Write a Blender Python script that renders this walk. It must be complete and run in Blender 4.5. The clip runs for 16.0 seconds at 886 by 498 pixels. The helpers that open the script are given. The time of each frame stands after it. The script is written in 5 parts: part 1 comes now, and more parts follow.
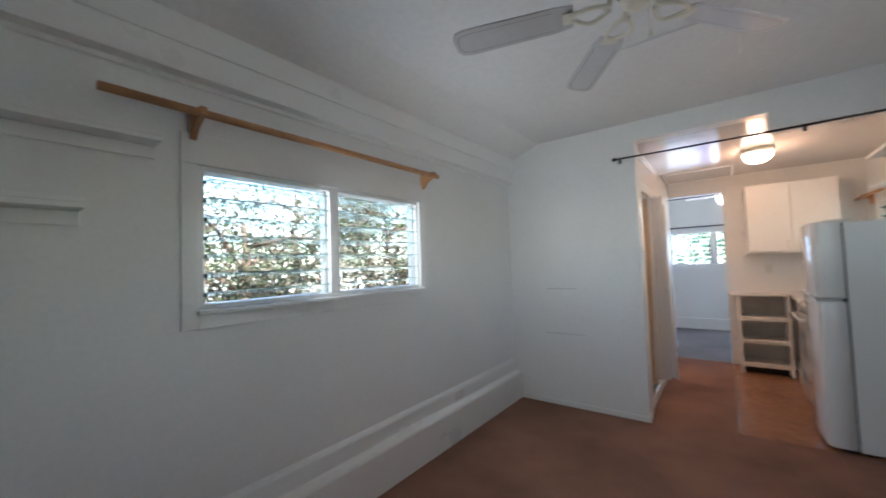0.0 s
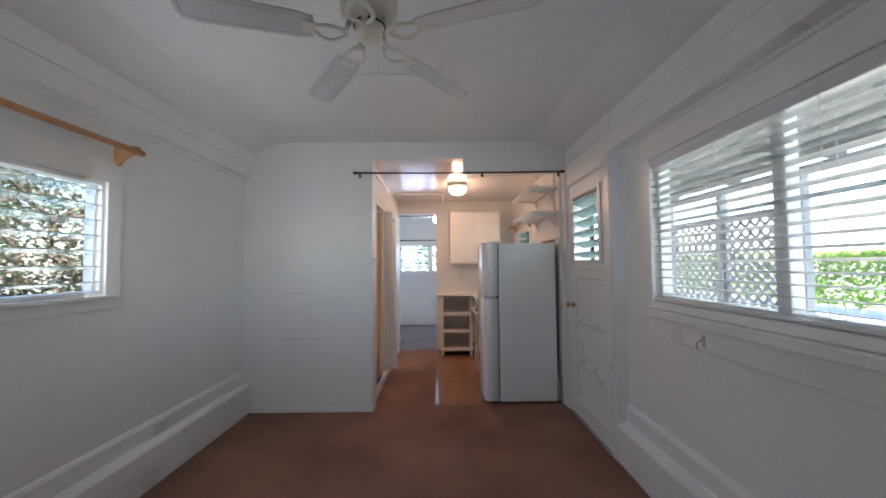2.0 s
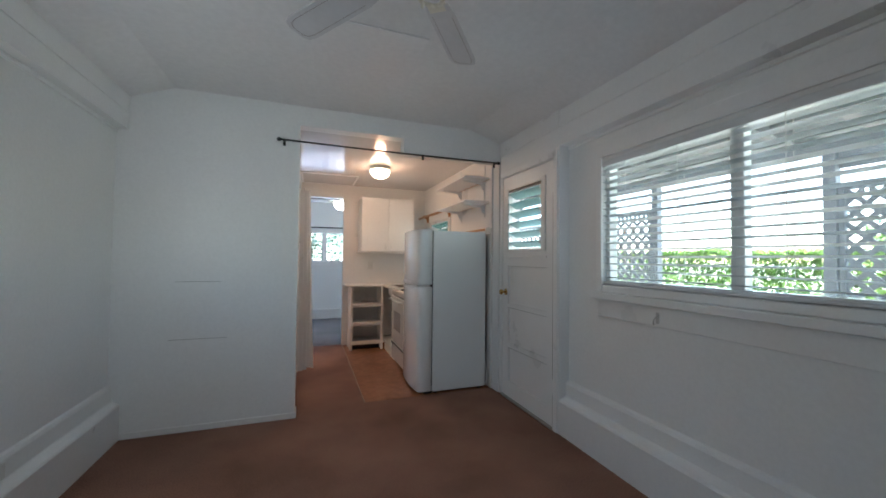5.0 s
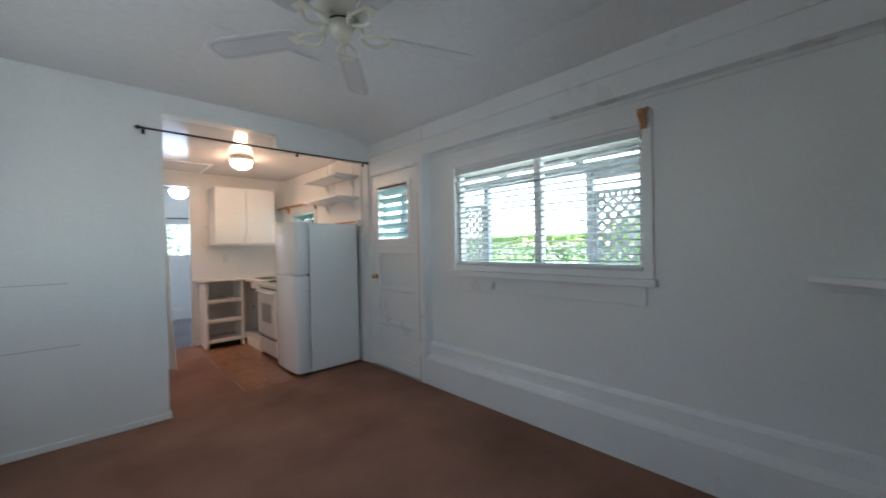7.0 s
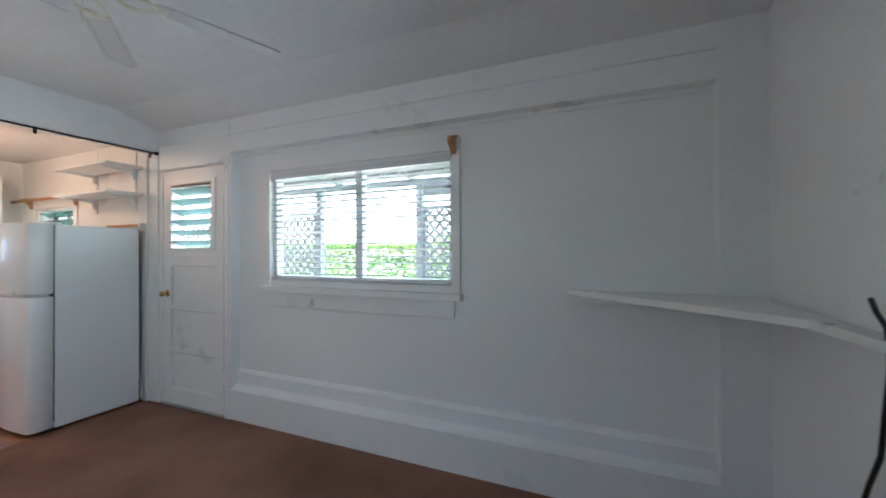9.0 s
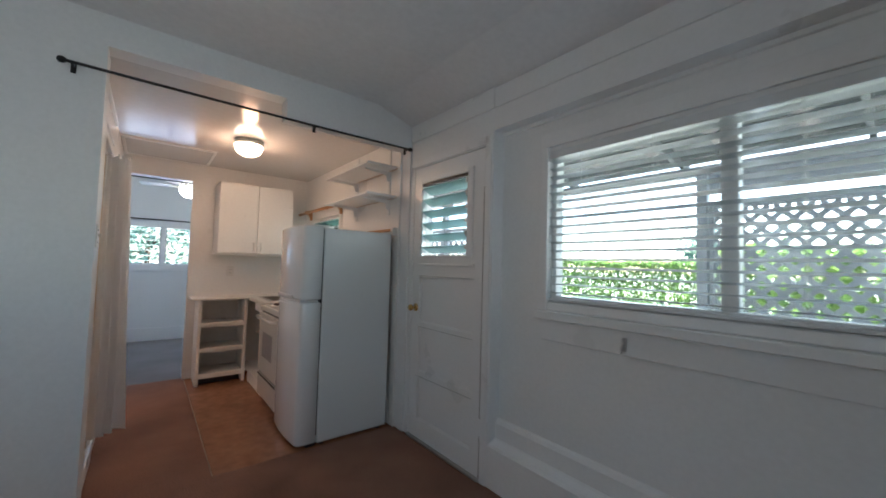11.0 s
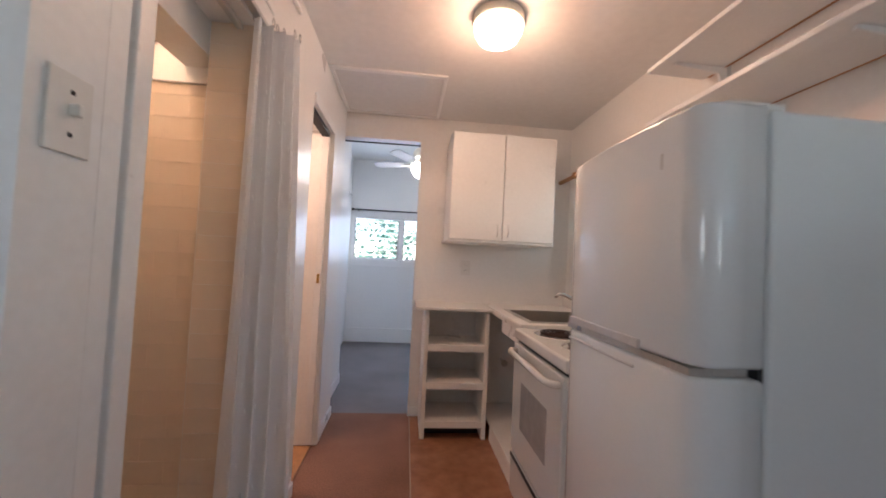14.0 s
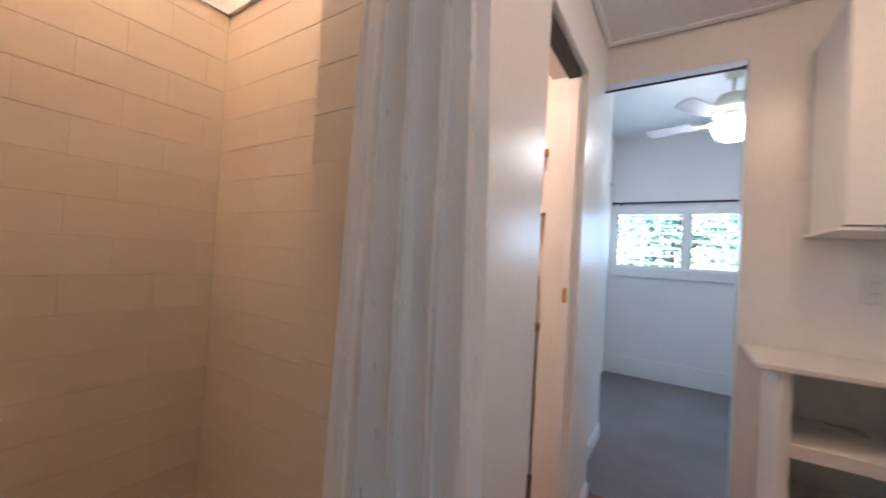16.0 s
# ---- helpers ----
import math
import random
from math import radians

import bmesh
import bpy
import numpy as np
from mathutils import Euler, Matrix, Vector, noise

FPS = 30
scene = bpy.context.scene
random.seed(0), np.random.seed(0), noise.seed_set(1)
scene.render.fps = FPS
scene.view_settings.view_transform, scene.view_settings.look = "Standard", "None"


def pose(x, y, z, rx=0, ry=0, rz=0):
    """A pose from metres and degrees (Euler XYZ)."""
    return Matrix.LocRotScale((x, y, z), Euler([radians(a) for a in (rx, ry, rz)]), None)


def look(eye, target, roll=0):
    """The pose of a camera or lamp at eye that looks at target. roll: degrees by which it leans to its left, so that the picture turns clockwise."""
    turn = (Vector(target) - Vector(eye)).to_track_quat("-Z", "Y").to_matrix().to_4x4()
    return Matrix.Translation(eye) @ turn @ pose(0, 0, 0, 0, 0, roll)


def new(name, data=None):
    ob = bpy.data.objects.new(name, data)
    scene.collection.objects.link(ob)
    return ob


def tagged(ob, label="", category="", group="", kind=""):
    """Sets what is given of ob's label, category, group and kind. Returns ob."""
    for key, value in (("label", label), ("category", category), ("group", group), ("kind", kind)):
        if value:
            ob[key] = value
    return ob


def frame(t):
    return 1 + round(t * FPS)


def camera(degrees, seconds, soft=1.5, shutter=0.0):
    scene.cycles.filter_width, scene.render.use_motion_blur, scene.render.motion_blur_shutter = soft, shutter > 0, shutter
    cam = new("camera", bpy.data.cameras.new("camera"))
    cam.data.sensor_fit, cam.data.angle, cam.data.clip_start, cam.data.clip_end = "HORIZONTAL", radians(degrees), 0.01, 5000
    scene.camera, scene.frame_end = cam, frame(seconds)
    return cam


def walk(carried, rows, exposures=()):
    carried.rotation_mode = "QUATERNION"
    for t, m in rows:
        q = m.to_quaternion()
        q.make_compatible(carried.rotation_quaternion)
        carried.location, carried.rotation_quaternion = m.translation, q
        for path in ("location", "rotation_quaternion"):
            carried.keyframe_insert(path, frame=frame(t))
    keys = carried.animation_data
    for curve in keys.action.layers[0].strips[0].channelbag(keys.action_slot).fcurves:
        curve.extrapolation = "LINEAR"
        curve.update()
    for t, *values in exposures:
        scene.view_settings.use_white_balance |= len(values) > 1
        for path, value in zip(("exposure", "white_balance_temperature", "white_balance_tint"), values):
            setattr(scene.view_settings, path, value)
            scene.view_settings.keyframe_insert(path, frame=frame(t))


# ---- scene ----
# camera and walk
cam = camera(100.2, 16.0, 1.7, 0.35)
PATH = [
    (0, 0.600, 0.861, 1.337, 92.52, 37.41, -2.0),
    (0.5, 0.663, 0.904, 1.331, 92.90, 25.19, -0.7),
    (1, 0.633, 0.917, 1.343, 92.41, 13.13, -0.7),
    (1.5, 0.661, 0.884, 1.335, 92.46, 6.38, -0.7),
    (2, 0.673, 0.858, 1.330, 92.46, -0.23, -0.5),
    (2.5, 0.664, 0.844, 1.328, 92.12, -5.25, 0.0),
    (3, 0.646, 0.856, 1.311, 91.46, -8.28, 0.1),
    (3.6, 0.565, 0.924, 1.291, 91.47, -11.77, 0.2),
    (4.2, 0.397, 1.043, 1.276, 91.49, -15.13, 0.4),
    (4.8, 0.184, 1.125, 1.269, 91.51, -18.69, 0.6),
    (5.2, 0.039, 1.117, 1.271, 91.52, -21.31, 0.7),
    (5.5, -0.061, 1.060, 1.277, 91.52, -23.46, 0.7),
    (6, -0.219, 0.921, 1.290, 89.37, -27.22, -0.4),
    (6.5, -0.331, 0.862, 1.291, 89.00, -33.12, -0.8),
    (7, -0.381, 0.791, 1.280, 89.46, -43.52, -1.2),
    (7.5, -0.327, 0.725, 1.301, 89.86, -54.42, -0.4),
    (8, -0.296, 0.677, 1.314, 90.60, -62.19, -0.0),
    (8.2, -0.274, 0.661, 1.319, 90.20, -65.00, -0.1),
    (8.7, -0.240, 0.666, 1.326, 90.26, -68.52, -0.2),
    (9.2, -0.200, 0.771, 1.324, 90.40, -65.66, -0.3),
    (9.7, -0.133, 0.973, 1.315, 90.55, -58.92, -0.4),
    (10.3, 0.012, 1.339, 1.301, 90.63, -49.26, -0.5),
    (10.5, 0.073, 1.476, 1.296, 91.00, -46.44, 0.0),
    (11, 0.234, 1.843, 1.284, 92.64, -38.54, 1.6),
    (11.5, 0.248, 2.195, 1.269, 92.89, -37.68, -1.2),
    (12, 0.355, 2.523, 1.267, 92.84, -33.90, -0.7),
    (12.5, 0.441, 2.845, 1.252, 92.03, -26.54, 1.9),
    (13, 0.473, 3.201, 1.234, 92.35, -21.76, 1.8),
    (13.5, 0.497, 3.496, 1.234, 92.03, -12.98, 1.8),
    (14, 0.518, 3.793, 1.203, 91.89, -5.54, 2.8),
    (14.5, 0.498, 4.042, 1.177, 91.58, -3.38, 2.9),
    (15, 0.465, 4.291, 1.172, 91.78, 4.30, 1.6),
    (15.5, 0.461, 4.482, 1.199, 91.06, 17.95, 3.6),
    (16, 0.360, 4.640, 1.190, 91.03, 32.52, 3.3),
]
EXPOSURES = [(0.0, 3.05, 5900, 6), (1.8, 2.94, 6000, 11), (3.0, 2.82, 5850, 6), (5.5, 2.82, 5700, 2), (7.0, 3.08, 5600, 1), (8.2, 3.46, 5550, 3), (10.3, 3.08, 5650, 3),
             (11.0, 2.58, 5700, 3), (11.6, 2.44, 5700, 4), (12.5, 2.54, 6200, 14), (13.5, 2.82, 6050, 13), (14.5, 2.96, 5900, 12), (16.0, 2.94, 5550, 7)]
walk(cam, [(t, pose(x, y, z, rx, 0, rz) @ pose(0, 0, 0, 0, 0, roll)) for t, x, y, z, rx, rz, roll in PATH], EXPOSURES)

# world and sun
SUN_EL, SUN_AZ = 41.0, 86.0
world = bpy.data.worlds.new("world")
scene.world = world
world.use_nodes = True
wn = world.node_tree.nodes
sky = wn.new("ShaderNodeTexSky")
sky.sky_type, sky.sun_disc = "NISHITA", False
sky.sun_elevation, sky.sun_rotation = radians(SUN_EL), radians(SUN_AZ)
wn["Background"].inputs["Strength"].default_value = 0.13
world.node_tree.links.new(sky.outputs[0], wn["Background"].inputs["Color"])
sun_data = bpy.data.lights.new("sun", "SUN")
sun_data.energy, sun_data.angle, sun_data.color = 5.0, radians(0.5), (1.0, 0.95, 0.86)
sun = new("sun", sun_data)
el, az = radians(SUN_EL), radians(SUN_AZ)
sun_dir = Vector((math.sin(az) * math.cos(el), math.cos(az) * math.cos(el), math.sin(el)))
sun.matrix_world = look(sun_dir * 30, (0, 0, 0))


def bulb(name, x, y, z, watts, size, colour):
    data = bpy.data.lights.new(name, "POINT")
    data.energy, data.shadow_soft_size, data.color = watts, size, colour
    ob = new(name, data)
    ob.location = (x, y, z)
    return ob


def skylight(name, x, y, z, wide, high, turn, watts, colour):
    """The sky's light in a window's opening: an area lamp that faces into the room."""
    data = bpy.data.lights.new(name, "AREA")
    data.shape, data.size, data.size_y, data.energy, data.color = "RECTANGLE", wide, high, watts, colour
    ob = new(name, data)
    ob.matrix_world = pose(x, y, z, 90, 0, turn)
    return ob


for dy in (-0.36, 0.36):
    skylight("west_window_light", -1.02, 2.2 + dy, 1.49, 0.60, 0.60, -57, 0.46, (1.0, 0.985, 0.96))
    skylight("east_window_light", 1.80, 2.3 + dy, 1.53, 0.60, 0.80, 55, 0.15, (0.86, 0.92, 1.0))
skylight("bedroom_window_light", 0.8, 9.18, 1.48, 2.0, 0.55, 180, 0.95, (0.33, 0.49, 1.0))
skylight("kitchen_window_light", 1.79, 5.99, 1.47, 0.75, 0.62, 90, 0.08, (0.88, 0.97, 1.0))

WARM = (1.0, 0.47, 0.255)
bulb("kitchen_bulb", 0.88, 5.42, 2.11, 0.80, 0.06, WARM)
bulb("bathroom_bulb", -0.55, 5.8, 2.0, 2.4, 0.06, (1.0, 0.62, 0.42))
bulb("shower_bulb", -0.36, 4.78, 2.19, 0.80, 0.04, (1.0, 0.64, 0.41))
bulb("bedroom_bulb", 0.64, 7.85, 2.01, 0.4, 0.07, (1.0, 0.9, 0.8))


# materials
def material(name, colour, rough=0.5, metal=0.0, grain=40.0, vary=0.06, stain=2.0, bump=0.05, spec=0.5, dist=0.004, coat=0.0, per_object=0.0):
    """A painted or plain surface with grain and stains at two scales."""
    m = bpy.data.materials.new(name)
    m.use_nodes = True
    n, l = m.node_tree.nodes, m.node_tree.links
    b = n["Principled BSDF"]
    co = n.new("ShaderNodeTexCoord")
    fine, broad = n.new("ShaderNodeTexNoise"), n.new("ShaderNodeTexNoise")
    fine.inputs["Scale"].default_value, fine.inputs["Detail"].default_value = grain, 6
    broad.inputs["Scale"].default_value, broad.inputs["Detail"].default_value = stain, 4
    for node in (fine, broad):
        l.new(co.outputs["Object"], node.inputs["Vector"])
    add = n.new("ShaderNodeMath")
    add.operation = "ADD"
    l.new(fine.outputs["Fac"], add.inputs[0])
    l.new(broad.outputs["Fac"], add.inputs[1])
    rng = n.new("ShaderNodeMapRange")
    rng.inputs["From Min"].default_value, rng.inputs["From Max"].default_value = 0.6, 1.4
    rng.inputs["To Min"].default_value, rng.inputs["To Max"].default_value = 1 - vary * 1.6, 1 + vary
    l.new(add.outputs[0], rng.inputs["Value"])
    value = rng.outputs[0]
    if per_object:
        info = n.new("ShaderNodeObjectInfo")
        r2 = n.new("ShaderNodeMapRange")
        r2.inputs["To Min"].default_value, r2.inputs["To Max"].default_value = 1 - per_object, 1 + per_object
        l.new(info.outputs["Random"], r2.inputs["Value"])
        mul = n.new("ShaderNodeMath")
        mul.operation = "MULTIPLY"
        l.new(value, mul.inputs[0])
        l.new(r2.outputs[0], mul.inputs[1])
        value = mul.outputs[0]
    mix = n.new("ShaderNodeVectorMath")
    mix.operation = "SCALE"
    mix.inputs[0].default_value = colour
    l.new(value, mix.inputs["Scale"])
    l.new(mix.outputs[0], b.inputs["Base Color"])
    rr = n.new("ShaderNodeMapRange")
    rr.inputs["To Min"].default_value, rr.inputs["To Max"].default_value = max(0.02, rough - 0.08), min(1, rough + 0.08)
    l.new(broad.outputs["Fac"], rr.inputs["Value"])
    l.new(rr.outputs[0], b.inputs["Roughness"])
    b.inputs["Metallic"].default_value = metal
    b.inputs["Specular IOR Level"].default_value = spec
    b.inputs["Coat Weight"].default_value = coat
    if bump:
        bp = n.new("ShaderNodeBump")
        bp.inputs["Strength"].default_value, bp.inputs["Distance"].default_value = bump, dist
        l.new(fine.outputs["Fac"], bp.inputs["Height"])
        l.new(bp.outputs[0], b.inputs["Normal"])
    return m


def glass(name, tint, gloss=0.12, rough=0.02):
    """A thin pane: lets light straight through, with a gloss that grows at a slant."""
    m = bpy.data.materials.new(name)
    m.use_nodes = True
    n, l = m.node_tree.nodes, m.node_tree.links
    n.remove(n["Principled BSDF"])
    tr, gl, mix, fr = (n.new("ShaderNodeBsdfTransparent"), n.new("ShaderNodeBsdfGlossy"), n.new("ShaderNodeMixShader"), n.new("ShaderNodeLayerWeight"))
    tr.inputs[0].default_value = (*tint, 1)
    gl.inputs["Color"].default_value, gl.inputs["Roughness"].default_value = (0.9, 1, 0.97, 1), rough
    power, grow = n.new("ShaderNodeMath"), n.new("ShaderNodeMath")
    power.operation, grow.operation = "POWER", "MULTIPLY_ADD"
    power.inputs[1].default_value = 4.0
    grow.inputs[1].default_value, grow.inputs[2].default_value = gloss * 4, gloss * 0.3
    l.new(fr.outputs["Facing"], power.inputs[0])
    l.new(power.outputs[0], grow.inputs[0])
    l.new(grow.outputs[0], mix.inputs[0])
    l.new(tr.outputs[0], mix.inputs[1])
    l.new(gl.outputs[0], mix.inputs[2])
    l.new(mix.outputs[0], n["Material Output"].inputs["Surface"])
    return m


def frosted(name, colour, clear):
    """Obscure pale glass: partly see-through, the rest scatters light."""
    m = glass(name, colour, 0.12, 0.15)
    n, l = m.node_tree.nodes, m.node_tree.links
    first = n["Material Output"].inputs["Surface"].links[0].from_node
    tl, df, a, b = n.new("ShaderNodeBsdfTranslucent"), n.new("ShaderNodeBsdfDiffuse"), n.new("ShaderNodeMixShader"), n.new("ShaderNodeMixShader")
    for s in (tl, df):
        s.inputs[0].default_value = (*colour, 1)
    a.inputs[0].default_value, b.inputs[0].default_value = 0.4, 1 - clear
    l.new(tl.outputs[0], a.inputs[1])
    l.new(df.outputs[0], a.inputs[2])
    l.new(first.outputs[0], b.inputs[1])
    l.new(a.outputs[0], b.inputs[2])
    l.new(b.outputs[0], n["Material Output"].inputs["Surface"])
    return m


def glow(name, colour, strength):
    m = bpy.data.materials.new(name)
    m.use_nodes = True
    b = m.node_tree.nodes["Principled BSDF"]
    b.inputs["Base Color"].default_value = (0.9, 0.88, 0.84, 1)
    b.inputs["Emission Color"].default_value, b.inputs["Emission Strength"].default_value = (*colour, 1), strength
    return m


def leafy(name, colour, seethrough=0.35, middle=()):
    m = bpy.data.materials.new(name)
    m.use_nodes = True
    n, l = m.node_tree.nodes, m.node_tree.links
    b = n["Principled BSDF"]
    geo, ramp = n.new("ShaderNodeNewGeometry"), n.new("ShaderNodeValToRGB")
    l.new(geo.outputs["Random Per Island"], ramp.inputs[0])
    c = Vector(colour)
    ramp.color_ramp.elements[0].color = (*(c * 0.45), 1)
    ramp.color_ramp.elements[1].color = (c[0] * 1.7, c[1] * 1.4, c[2] * 1.2, 1)
    for at, mid in middle:
        ramp.color_ramp.elements.new(at).color = (*mid, 1)
    l.new(ramp.outputs[0], b.inputs["Base Color"])
    b.inputs["Roughness"].default_value = 0.45
    tl, mix = n.new("ShaderNodeBsdfTranslucent"), n.new("ShaderNodeMixShader")
    l.new(ramp.outputs[0], tl.inputs[0])
    mix.inputs[0].default_value = seethrough
    l.new(b.outputs[0], mix.inputs[1])
    l.new(tl.outputs[0], mix.inputs[2])
    l.new(mix.outputs[0], n["Material Output"].inputs["Surface"])
    return m


def sheer(name, colour):
    """Thin woven cloth that light shines through."""
    m = material(name, colour, 0.85, grain=180, vary=0.04, stain=5, bump=0.25, dist=0.003)
    n, l = m.node_tree.nodes, m.node_tree.links
    tl, mix = n.new("ShaderNodeBsdfTranslucent"), n.new("ShaderNodeMixShader")
    tl.inputs[0].default_value = (*colour, 1)
    mix.inputs[0].default_value = 0.35
    l.new(n["Principled BSDF"].outputs[0], mix.inputs[1])
    l.new(tl.outputs[0], mix.inputs[2])
    l.new(mix.outputs[0], n["Material Output"].inputs["Surface"])
    return m


M = dict(
    wall=material("white_wall_paint", (0.84, 0.845, 0.84), 0.42, grain=55, vary=0.035, stain=1.3, bump=0.12, dist=0.002),
    ceil=material("ceiling_paint", (0.81, 0.80, 0.80), 0.55, grain=30, vary=0.05, stain=0.9, bump=0.15, dist=0.003),
    kceil=material("kitchen_ceiling_gloss_paint", (0.82, 0.81, 0.80), 0.15, grain=25, vary=0.04, stain=1.2, bump=0.05, dist=0.002),
    trim=material("white_trim_paint", (0.85, 0.85, 0.845), 0.3, grain=70, vary=0.03, stain=3, bump=0.06, dist=0.002),
    kwall=material("kitchen_wall_paint", (0.84, 0.83, 0.81), 0.3, grain=45, vary=0.03, stain=1.5, bump=0.06, dist=0.002),
    carpet=material("brown_carpet", (0.295, 0.16, 0.112), 0.95, grain=140, vary=0.34, stain=1.6, bump=0.7, spec=0.1, dist=0.006),
    bedcarpet=material("grey_carpet", (0.26, 0.24, 0.24), 0.95, grain=260, vary=0.2, stain=1.6, bump=0.6, spec=0.1, dist=0.006),
    vinyl=material("brown_vinyl", (0.36, 0.17, 0.092), 0.16, grain=14, vary=0.2, stain=3, bump=0.02, dist=0.0006),
    metal=material("satin_metal", (0.62, 0.62, 0.62), 0.3, 1.0, grain=120, vary=0.05, bump=0.03, dist=0.001),
    steel=material("brushed_steel", (0.55, 0.54, 0.52), 0.28, 1.0, grain=160, vary=0.08, bump=0.05, dist=0.001),
    # sink steel toned dark brown for what the bowl reflects
    bowl=material("dull_brown_reflection_steel", (0.30, 0.27, 0.24), 0.42, 1.0, grain=160, vary=0.1, bump=0.05, dist=0.001),
    chrome=material("chrome", (0.8, 0.8, 0.8), 0.1, 1.0, grain=60, vary=0.03, bump=0),
    brass=material("brass", (0.75, 0.5, 0.18), 0.22, 1.0, grain=80, vary=0.08, bump=0.02, dist=0.001),
    black=material("black_iron", (0.012, 0.012, 0.013), 0.4, 0.0, grain=80, vary=0.1, bump=0.04, dist=0.001),
    dark=material("dark_gap", (0.02, 0.02, 0.022), 0.6, grain=50, vary=0.1, bump=0),
    wood=material("raw_pine", (0.52, 0.27, 0.12), 0.5, grain=22, vary=0.14, stain=5, bump=0.08, dist=0.002),
    fridge=material("fridge_enamel", (0.84, 0.85, 0.85), 0.0, grain=140, vary=0.02, stain=1.5, bump=0.004, dist=0.001, coat=0.3),
    fridgeside=material("textured_fridge_side", (0.80, 0.82, 0.82), 0.42, grain=160, vary=0.02, stain=1.5, bump=0.06, dist=0.001),
    enamel=material("white_enamel", (0.78, 0.77, 0.74), 0.16, grain=60, vary=0.03, stain=4, bump=0.02, dist=0.001, coat=0.3),
    cabinet=material("cabinet_white", (0.86, 0.85, 0.82), 0.3, grain=40, vary=0.03, stain=2.5, bump=0.03, dist=0.001),
    counter=material("white_laminate", (0.78, 0.76, 0.72), 0.3, grain=90, vary=0.04, stain=3, bump=0.02, dist=0.001),
    ovenglass=material("oven_window", (0.42, 0.41, 0.40), 0.15, grain=20, vary=0.1, bump=0),
    burner=material("burner_coil", (0.05, 0.03, 0.025), 0.5, 0.6, grain=90, vary=0.3, bump=0.1, dist=0.001),
    tile=material("cream_tile", (0.78, 0.64, 0.49), 0.30, grain=14, vary=0.03, stain=3, bump=0.03, dist=0.002, per_object=0.006),
    grout=material("grout", (0.68, 0.55, 0.42), 0.6, grain=120, vary=0.15, stain=4, bump=0.2, dist=0.002),
    cloth=sheer("white_curtain_cloth", (0.93, 0.92, 0.91)),
    fan=material("ivory_fan_metal", (0.74, 0.70, 0.60), 0.3, grain=60, vary=0.05, bump=0.02, dist=0.001),
    blade=material("pale_fan_blade", (0.62, 0.61, 0.62), 0.4, grain=30, vary=0.05, stain=4, bump=0.03, dist=0.001),
    bladeline=material("fan_blade_edge_line", (0.34, 0.30, 0.29), 0.5, grain=30, vary=0.05, bump=0),
    slat=material("blind_slat", (0.74, 0.76, 0.77), 0.35, grain=60, vary=0.04, stain=3, bump=0.02, dist=0.001),
    pane=glass("clear_glass", (0.96, 0.98, 0.97), 0.10),
    # clear slats with a faint pale scatter that stands for bright haze
    louvre=frosted("green_hazed_louvre_glass", (0.90, 0.94, 0.93), 0.95),
    teal=frosted("teal_louvre_glass", (0.40, 0.60, 0.57), 0.72),
    doorglass=frosted("pale_door_louvre_glass", (0.56, 0.70, 0.71), 0.30),
    edge=material("green_glass_edge", (0.50, 0.62, 0.58), 0.2, grain=60, vary=0.1, bump=0),
    globe=glow("lamp_globe", (1.0, 0.72, 0.48), 2.2),
    showerglobe=glow("shower_lamp_globe", (1.0, 0.76, 0.54), 1.0),
    bedglobe=glow("bedroom_lamp_globe", (1.0, 0.95, 0.88), 3.0),
    plastic=material("white_plastic", (0.76, 0.75, 0.72), 0.35, grain=80, vary=0.03, bump=0.02, dist=0.001),
    # grey of the wall scuffs, and of the door panels' painted-in shadow lines
    scuff=material("scuff_and_shadow_grey", (0.50, 0.50, 0.49), 0.6, grain=200, vary=0.2, stain=30, bump=0.1, dist=0.001),
    concrete=material("pale_concrete", (0.34, 0.33, 0.30), 0.85, grain=30, vary=0.12, stain=0.7, bump=0.2, dist=0.005),
    # white paint with the porch side's shade put into the colour
    lattice=material("shaded_white_lattice_paint", (0.27, 0.28, 0.31), 0.6, grain=40, vary=0.08, stain=4, bump=0.05, dist=0.002),
    roof=material("porch_roof_boards", (0.20, 0.205, 0.21), 0.7, grain=25, vary=0.1, stain=3, bump=0.1, dist=0.003),
    plasticroof=leafy("translucent_roof_sheet", (0.30, 0.32, 0.33), 0.8),
    strip=material("worn_floor_strip", (0.36, 0.25, 0.17), 0.75, 0.0, grain=80, vary=0.2, bump=0.05, dist=0.001),
    greygap=material("grey_caulked_gap", (0.30, 0.30, 0.30), 0.6, grain=80, vary=0.1, bump=0.05, dist=0.001),
    gap_rust=material("rust_stained_gap", (0.16, 0.11, 0.085), 0.7, grain=90, vary=0.3, stain=12, bump=0.1, dist=0.001),
    bark=material("bark", (0.10, 0.065, 0.045), 0.9, grain=30, vary=0.3, stain=3, bump=0.5, dist=0.02),
    leaf=leafy("hedge_leaf", (0.21, 0.36, 0.11), 0.55),
    leaf2=leafy("tree_leaf", (0.09, 0.075, 0.062), 0.45, ((0.25, (0.035, 0.06, 0.025)), (0.5, (0.08, 0.055, 0.04)), (0.75, (0.06, 0.10, 0.04)))),
    leaf3=leafy("far_tree_leaf", (0.09, 0.20, 0.17), 0.45),
    # soil made paler so that it bounces daylight in through the west window
    soil=material("brightened_soil", (0.55, 0.51, 0.44), 0.95, grain=20, vary=0.25, stain=1, bump=0.4, dist=0.02),
)


